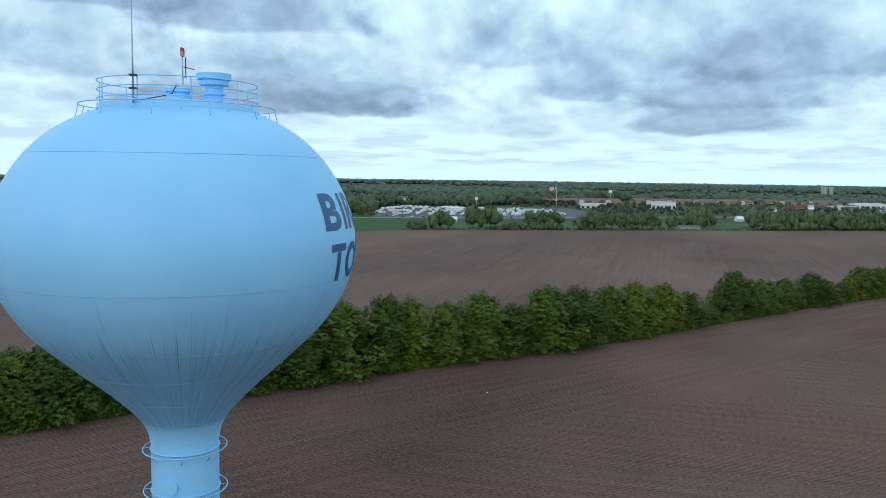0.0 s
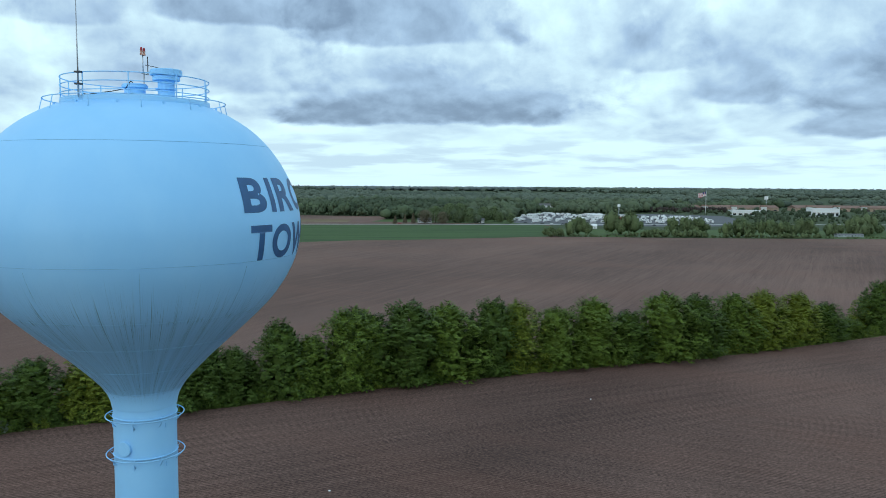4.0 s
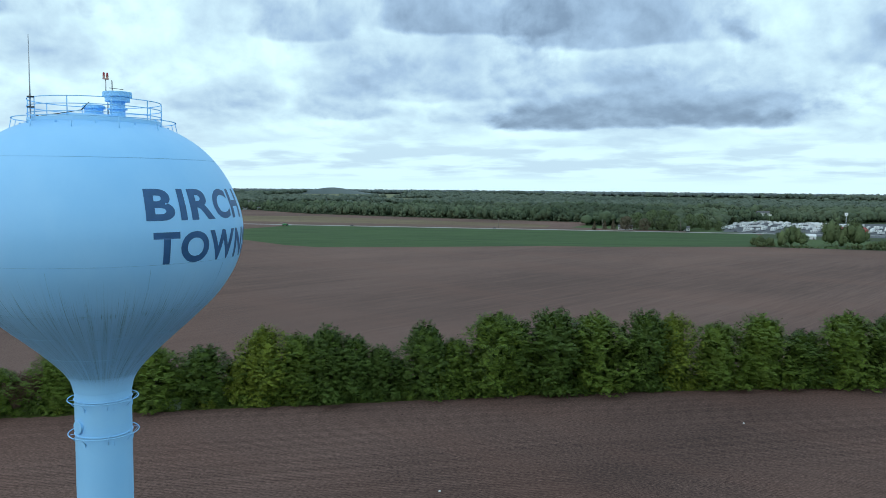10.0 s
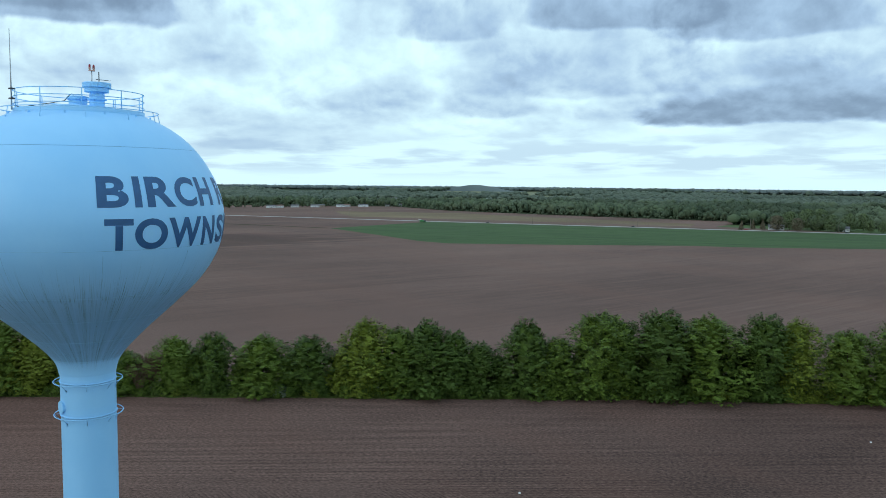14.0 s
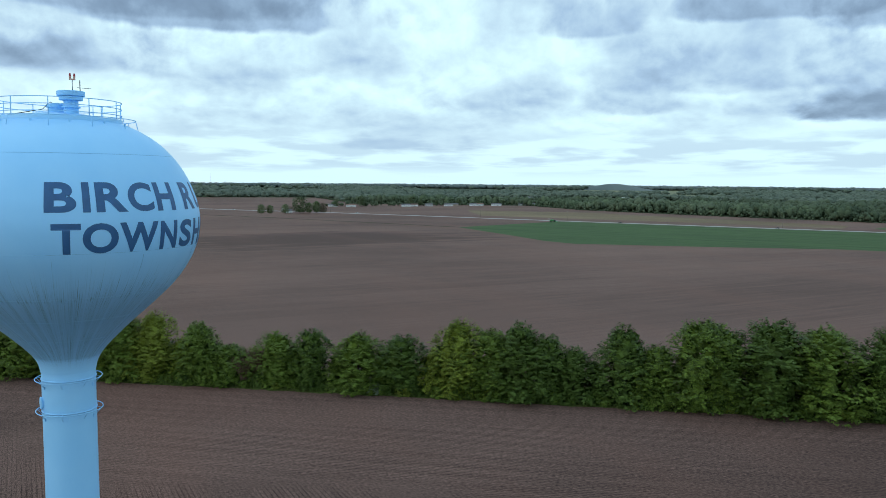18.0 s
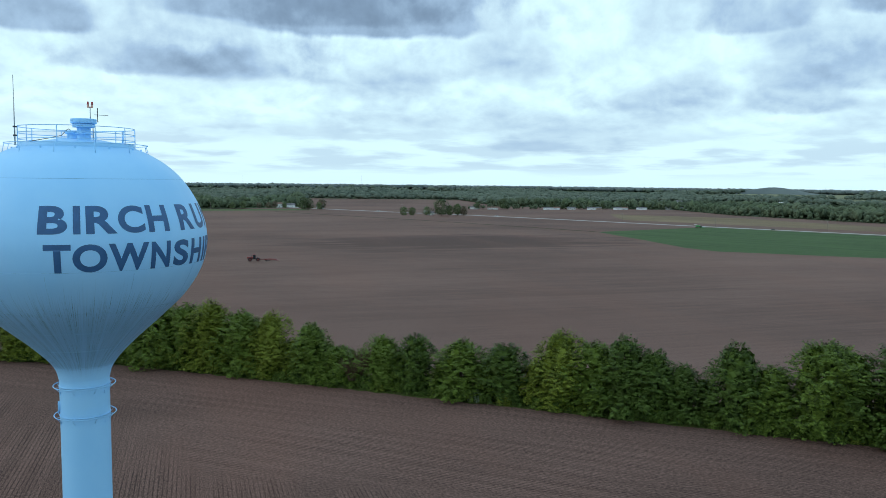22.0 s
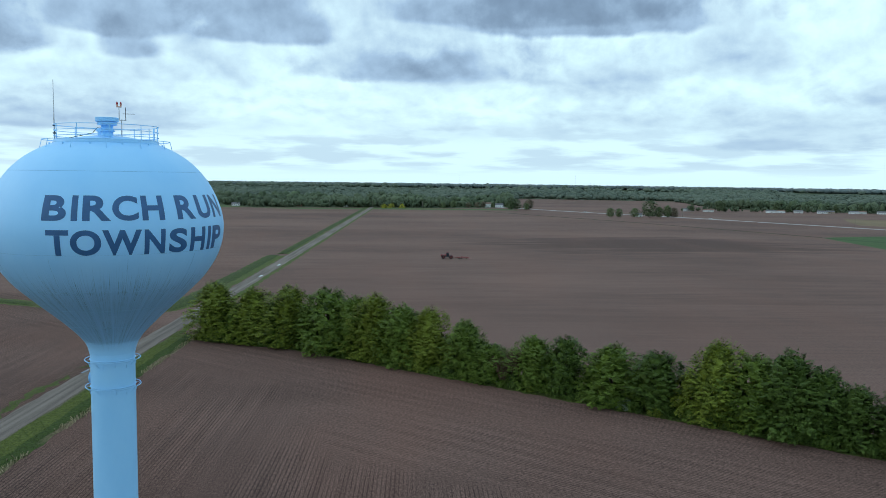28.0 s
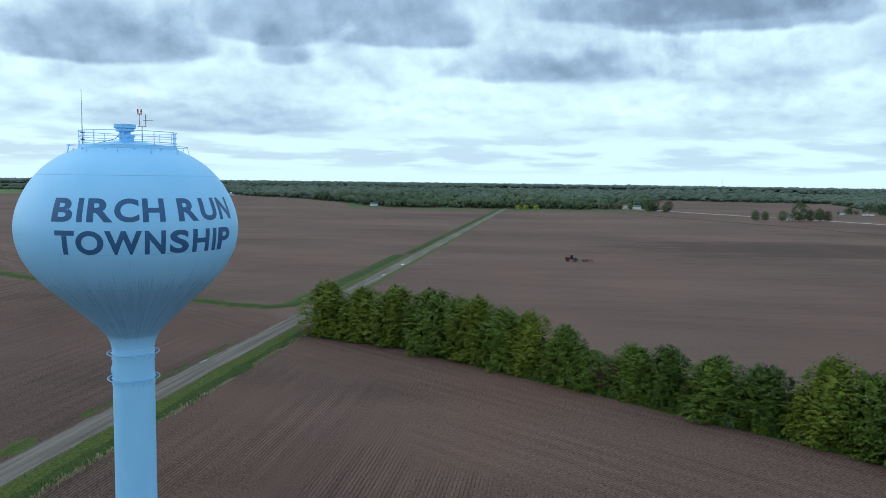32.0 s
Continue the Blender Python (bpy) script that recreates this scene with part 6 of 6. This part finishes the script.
def utility_pole(h=13.0):
    root = thing("utility_pole", "weathered timber utility pole with a crossarm", "utility pole", "utility poles")
    part("pole", tube("pole", [(0, 0, -0.3), (0, 0, h)], 0.20, POLEWOOD, 8, False, 0.13), root)
    part("crossarm", box("crossarm", -1.3, 1.3, -0.07, 0.07, h - 1.0, h - 0.8, POLEWOOD), root)
    for x in (-1.15, -0.5, 0.5, 1.15):
        part("insulator", lathe("insulator", [(0, 0.05), (0.1, 0.08), (0.2, 0.05), (0.22, 0)], OFFWHITE, 8, True, (x, 0, h - 0.8)), root)
    return root


pole = utility_pole()
spots = [(-1345, 160), (-1338, 240), (-1318, 313), (-1283, 396), (-1272, 474), (-1238, 542)] + [(x, float(np.interp(x, [p[0] for p in HWY], [p[1] for p in HWY])) + 11) for x in (-1090, -963, -835, -706, -580, -455, -330, -208, -170, -120, -40)]
spots += [(x, float(np.interp(x, [p[0] for p in HWY], [p[1] for p in HWY])) + 14) for x in (60, 150, 240)]
for i, (x, y) in enumerate(spots):
    m = pose(x, y, 0, 0, 0, 75 if i < 6 else 105)
    if i == 0:
        pole.matrix_basis = m
    else:
        copy_thing(pole, m)

# flag on its tall pole
flagpole = thing("flagpole", "tall white flagpole with a large striped flag flying", "flagpole", "", pose(205, 1332, 0))
part("pole", tube("pole", [(0, 0, -0.3), (0, 0, 39)], 0.35, WHITE, 10, False, 0.18), flagpole)
part("finial", lathe("finial", [(-0.4, 0), (-0.28, 0.28), (0, 0.4), (0.28, 0.28), (0.4, 0)], STEEL, 12, True, (0, 0, 39.3)), flagpole)
CLOTH_R = plain("red_cloth", (0.42, 0.05, 0.06), 0.9, 0, 0.1).mat
CLOTH_B = plain("blue_cloth", (0.03, 0.04, 0.14), 0.9, 0, 0.1).mat


def cloth(x0, x1, z0, z1, material, lift=0.0):
    n = 9
    v = []
    for z in (z0, z1):
        for i in range(n):
            x = x0 + (x1 - x0) * i / (n - 1)
            v.append((-x, 0.7 * math.sin(x * 0.9) * min(1, x / 3) - lift, z - 0.28 * x + 0.4 * math.sin(x * 0.6)))
    return mesh("flag_stripe", v, [(i, i + 1, n + i + 1, n + i) for i in range(n - 1)], material)


for i in range(13):
    part("flag_stripe", cloth(0.3, 13.0, 31.0 + 0.56 * i, 31.56 + 0.56 * i, CLOTH_R if i % 2 == 0 else WHITE), flagpole)
part("flag_canton", cloth(0.3, 5.4, 34.4, 38.3, CLOTH_B, 0.06), flagpole)

# far blue water tower, silos, tall signs
far_tower = thing("water_tower", "far blue water tower above the town", "water tower", "", pose(1000, 2445, 0))
part("tank", lathe("tank", [(27, 1.6), (28.5, 3.5), (31, 6.5), (33.5, 7.6), (36, 6.6), (37.6, 3.5), (38, 0)], BLUETANK, 32), far_tower)
part("column", lathe("column", [(-0.3, 3.2), (2, 2.4), (5, 1.7), (27.2, 1.6)], BLUETANK, 20), far_tower)
for dx in (-9, 9):
    s = thing("silo", "tall pale concrete grain silo", "silo", "grain silos", pose(1469 + dx, 2988 - dx * 0.5, 0))
    part("shell", lathe("shell", [(-0.2, 7.4), (27, 7.4)], CONCRETE, 28), s)
    part("cap", lathe("cap", [(27, 7.6), (27.6, 7.6), (29.5, 2.0), (29.7, 0)], CONCRETE, 28), s)
elevator = thing("grain_elevator", "pale headhouse between the grain silos", "elevator", "", pose(1452, 3002, 0))
part("headhouse", box("headhouse", -3, 3, -3, 3, -0.2, 33, CONCRETE), elevator)
part("roof", gable("roof", 6, 6, 33, 1.6, ROOFGREY), elevator)
for x, y, h, w in ((58, 1105, 22, 4.0), (345, 1560, 28, 7.0), (1090, 1560, 24, 6), (905, 1500, 20, 5)):
    s = thing("sign_tower", "tall roadside sign on a pole", "sign", "tall signs", pose(x, y, 0))
    part("pole", tube("pole", [(0, 0, -0.2), (0, 0, h)], 0.45, STEEL, 8), s)
    part("panel", box("panel", -w / 2, w / 2, -0.4, 0.4, h - w * 0.9, h, WHITE, 0.05), s)
for x, y, h in ((-3497, 1824, 78), (-3723, 1293, 72)):
    s = thing("radio_mast", "thin far lattice radio mast on the horizon", "mast", "radio masts", pose(x, y, 0))
    part("mast", tube("mast", [(0, 0, -0.2), (0, 0, h)], 0.4, STEEL, 6, False, 0.25), s)

# tractor with a cultivator
tractor = thing("tractor", "maroon-red articulated tractor pulling a cultivator over tilled soil", "tractor", "", pose(-438.5, 169, 0.0, 0, 0, math.degrees(math.atan2(-0.963, -0.269))) @ Matrix.Scale(1.25, 4))
part("hood", box("hood", 0.4, 3.4, -0.65, 0.65, 1.3, 2.3, MAROON, 0.15), tractor)
part("frame", box("frame", -3.2, 3.2, -0.5, 0.5, 0.9, 1.35, DARKSTEEL, 0.05), tractor)
part("rear_deck", box("rear_deck", -3.2, -0.9, -0.7, 0.7, 1.3, 1.8, MAROON, 0.1), tractor)
cab = part("cab", box("cab", -0.9, 0.5, -0.8, 0.8, 1.35, 3.3, GLASS, 0.06), tractor)
part("cab_roof", box("cab_roof", -1.0, 0.6, -0.9, 0.9, 3.3, 3.5, MAROON, 0.06), cab)
part("exhaust", tube("exhaust", [(1.2, 0.55, 2.2), (1.2, 0.55, 3.5)], 0.08, DARKSTEEL, 8), tractor)
tyre = lathe("wheel", [(-0.35, 0), (-0.35, 0.55), (-0.38, 0.85), (-0.25, 0.95), (0.25, 0.95), (0.38, 0.85), (0.35, 0.55), (0.35, 0)], RUBBER, 20, False)
rim = lathe("rim", [(-0.36, 0.0), (-0.36, 0.45), (0.36, 0.45), (0.36, 0)], MAROON, 16, False)
for x in (-2.0, 2.0):
    for y in (-1.5, -0.75, 0.75, 1.5):
        w = part("wheel", tyre, tractor, at=pose(x, y, 0.95, 90, 0, 0))
        part("rim", rim, w)
part("drawbar", tube("drawbar", [(-3.2, 0, 0.8), (-6.5, 0, 0.7)], 0.12, MAROON, 6), tractor)
tool = thing("cultivator", "maroon-red field cultivator with folded gangs and dark discs", "cultivator", "", tractor.matrix_basis @ pose(-8.4, 0, 0) @ Matrix.Scale(0.72, 4))
for x in (-2.8, 0.0, 2.8):
    part("toolbar", box("toolbar", x - 0.12, x + 0.12, -5.0, 5.0, 0.75, 0.98, MAROON), tool)
for y in (-3.4, 0, 3.4):
    part("beam", box("beam", -4.4, 4.4, y - 0.1, y + 0.1, 0.95, 1.15, MAROON), tool)
disc = lathe("disc", [(-0.02, 0), (-0.02, 0.5), (0.02, 0.5), (0.02, 0)], DARKSTEEL, 14, False)
for i in range(10):
    part("disc", disc, tool, at=pose(2.8, -4.6 + i * 1.02, 0.42, 90, 0, 15))
    part("tine", tube("tine", [(-2.8, -4.6 + i * 1.02, 0.8), (-3.1, -4.6 + i * 1.02, 0.45), (-2.8, -4.6 + i * 1.02, 0.0)], 0.03, DARKSTEEL, 5), tool)
part("harrow", box("harrow", -5.6, -4.6, -4.8, 4.8, 0.35, 0.5, MAROON), tool)
for y in (-1.6, 1.6):
    part("gauge_wheel", lathe("gauge_wheel", [(-0.12, 0), (-0.12, 0.4), (0.12, 0.4), (0.12, 0)], RUBBER, 14, False), tool, at=pose(0.9, y, 0.4, 90, 0, 0))
    part("mast", tube("mast", [(0.5, y, 1.1), (1.2, y, 2.0), (-2.2, y, 1.1)], 0.07, MAROON, 6), tool)

# green machine parked where the wheat meets the highway
combine = thing("combine_harvester", "green harvester parked at the wheat field's edge", "harvester", "", pose(-573, 772, 0, 0, 0, 15) @ Matrix.Diagonal((1, 1, 0.72, 1)))
part("body", box("body", -3.6, 2.2, -1.6, 1.6, 1.1, 3.6, GREENPAINT, 0.2), combine)
part("grain_tank", box("grain_tank", -2.6, 0.6, -1.4, 1.4, 3.6, 4.4, GREENPAINT, 0.1), combine)
part("cab", box("cab", 2.2, 3.7, -1.0, 1.0, 1.8, 3.7, GLASS, 0.1), combine)
part("feeder", box("feeder", 3.2, 5.0, -0.8, 0.8, 0.6, 1.5, GREENPAINT, 0.05), combine)
part("header", box("header", 4.8, 6.0, -3.6, 3.6, 0.2, 1.1, GREENPAINT, 0.1), combine)
part("auger_tube", tube("auger_tube", [(-1.0, 1.5, 4.0), (-4.5, 3.2, 4.7), (-8.0, 4.5, 5.0)], 0.28, OFFWHITE, 10), combine)
for x, r_ in ((2.6, 0.95), (-2.6, 0.65)):
    for y in (-1.6, 1.6):
        part("wheel", lathe("wheel", [(-0.32, 0), (-0.32, r_), (0.32, r_), (0.32, 0)], RUBBER, 18, False), combine, at=pose(x, y, r_, 90, 0, 0))

# ---- single far trees ----
def far_tree(x, y, h, material, seed, label, shape="round", wide=0.36):
    rr = np.random.default_rng(seed)
    root = thing("tree", label, "tree", "single trees by the highway", pose(x, y, 0))
    part("trunk", wood_mesh(seed, h, h * 0.3, 1.0, limbs=6), root)
    n = 800
    f, a = rr.uniform(0, 1, n), rr.uniform(0, 6.28, n)
    if shape == "cone":
        rad = wide * h * (1 - f) ** 0.9 * rr.uniform(0.6, 1.08, n) + 0.2
    else:
        rad = wide * h * np.sqrt(np.clip(1 - np.abs(1.9 * f - 0.88) ** 2.6, 0.04, 1)) * rr.uniform(0.6, 1.1, n) * (1 + 0.2 * np.sin(3 * a + seed + 6 * f))
    p = np.stack([rad * np.cos(a), rad * np.sin(a), h * (0.1 + 0.9 * f)], 1)
    nr = np.stack([np.cos(a), np.sin(a), 0.3 + f], 1) + rr.normal(0, 0.3, p.shape)
    nr /= np.linalg.norm(nr, axis=1)[:, None]
    part("crown", quad_mesh("crown", quads(p, nr, rr.uniform(0.6, 1.2, n) * h * 0.050, h * 0.036, rr), material), root)


BROAD = "broad green tree beside the far highway"
BIG = "large dark green tree beside the far highway"
GROVE = leaves("grove_leaves", (0.036, 0.056, 0.024), (0.135, 0.175, 0.068), (0.11, 0.15, 0.06)).mat
DUSK = leaves("dark_grove_leaves", (0.026, 0.042, 0.020), (0.095, 0.125, 0.052), (0.08, 0.105, 0.045)).mat
BROWN = leaves("brown_spring_leaves", (0.07, 0.055, 0.035), (0.15, 0.125, 0.075), (0.12, 0.10, 0.06)).mat
FIR = "dark conifer by roadside houses"


def grove(rows, group_label, shape="round", leaf=None):
    """x, y, height, width to height."""
    for i, (x, y, h, wide) in enumerate(rows):
        far_tree(x, y, h, leaf or GROVE, int(300 + abs(x) + y), group_label, shape, wide)


grove(((-966, 590, 14, 0.42), (-962, 602, 13, 0.42), (-955, 624, 14, 0.46), (-950, 662, 16, 0.36), (-946, 673, 18, 0.34), (-1215, 565, 13, 0.42)), BROAD)
grove(((-948, 645, 25, 0.5), (-1236, 546, 21, 0.5), (-1240, 556, 19, 0.5)), BIG, leaf=DUSK)
grove(((-944, 683, 15, 0.4), (-1258, 590, 18, 0.42), (-183, 930, 17, 0.5), (-160, 925, 15, 0.5)), "brownish spring tree not yet in full leaf", leaf=BROWN)
grove(((-1318, 512, 11, 0.5), (-1322, 496, 10, 0.5), (-1326, 527, 12, 0.45)), "brownish spring tree by a lawn", leaf=BROWN)
grove(((-1322, 545, 9, 0.5), (-1318, 572, 10, 0.5), (-1300, 440, 12, 0.45), (-1308, 462, 14, 0.45)), BROAD)
grove(((-216, 908, 11, 0.24), (-206, 918, 12, 0.24), (-196, 920, 13, 0.26), (-217, 906, 6, 0.4)), "brown-green conifer by the highway", "cone", BROWN)
grove(((-175, 955, 21, 0.46), (-160, 975, 24, 0.46), (-144, 951, 17, 0.48), (-150, 990, 24, 0.46), (-130, 950, 19, 0.48), (-116, 979, 20, 0.46), (-105, 1000, 20, 0.46), (-94, 972, 14, 0.45), (-79, 959, 13, 0.46)), BROAD)
grove([(-1112 + 91 * f - 5, 984 + 277 * f + 4, h, w) for f, h, w in ((0.07, 18, 0.42), (0.14, 13, 0.4), (0.26, 12, 0.3), (0.43, 15, 0.34), (0.59, 13, 0.4), (0.76, 12, 0.4), (0.82, 9, 0.6), (-0.28, 20, 0.5), (-0.45, 13, 0.5))], FIR, "round", DUSK)
YELLOW = leaves("yellow_blossom", (0.16, 0.17, 0.02), (0.42, 0.40, 0.05), (0.35, 0.33, 0.05)).mat
for i, (y, w) in enumerate(((332, 5.5), (345, 6.0), (365, 5.6))):
    root = thing("blossom_bush", "bright yellow-green bush at the end of the lane", "bush", "bright bushes", pose(-1306, y, 0) @ Matrix.Scale(w / 2.1, 4))
    part("foliage", shrub_mesh(90 + i, YELLOW, 2.2, 2.2), root)
    part("branchwork", stems_mesh(95 + i, 1.6, 1.2, 9, BARK, 0.04), root)
bare = thing("bare_tree", "leafless brown tree by a farmhouse", "tree", "", pose(-1250, 584, 0))
part("trunk", wood_mesh(61, 14, 6, 2, TWIG, 24), bare)
part("thicket", stems_mesh(62, 13, 5.5, 90, TWIG, 0.09), bare)

# puddles on the lane, pale stones in the field
WATER = Nodes("puddle_water", 0.04, spec=0.9).color((0.10, 0.10, 0.10)).mat
for s, o, l, w in ((2.5, -3.4, 2.4, 0.55), (214, 1.4, 3.4, 0.9), (268, 1.5, 4.0, 1.0)):
    q = lane(s, o)
    n = 22
    v = [(l * (1 + 0.2 * math.sin(3 * t)) * math.cos(t), w * (1 + 0.25 * math.cos(2 * t + 1)) * math.sin(t)) for t in np.linspace(0, 6.28, n, endpoint=False)]
    ob = tagged(new("puddle", sheet_mesh("puddle", v, 0.0, WATER)), "shallow puddle on the gravel lane mirroring the sky", "puddle", "puddles on the lane")
    ob.matrix_basis = pose(q[0], q[1], 0.13, 0, 0, math.degrees(math.atan2(0.269, -0.963)))
for x, y, k in ((23.6, 152.0, 0.2), (-19.2, 85.5, 0.22)):
    bm = bmesh.new()
    bmesh.ops.create_icosphere(bm, subdivisions=2, radius=k)
    for v in bm.verts:
        v.co *= 1 + 0.25 * noise.noise(v.co * 3 + Vector((x, y, 0)))
        v.co.z *= 0.6
    thing("stone", "pale stone lying on the tilled soil", "stone", "pale stones", pose(x, y, k * 0.3), from_bm("stone", bm, WHITE))
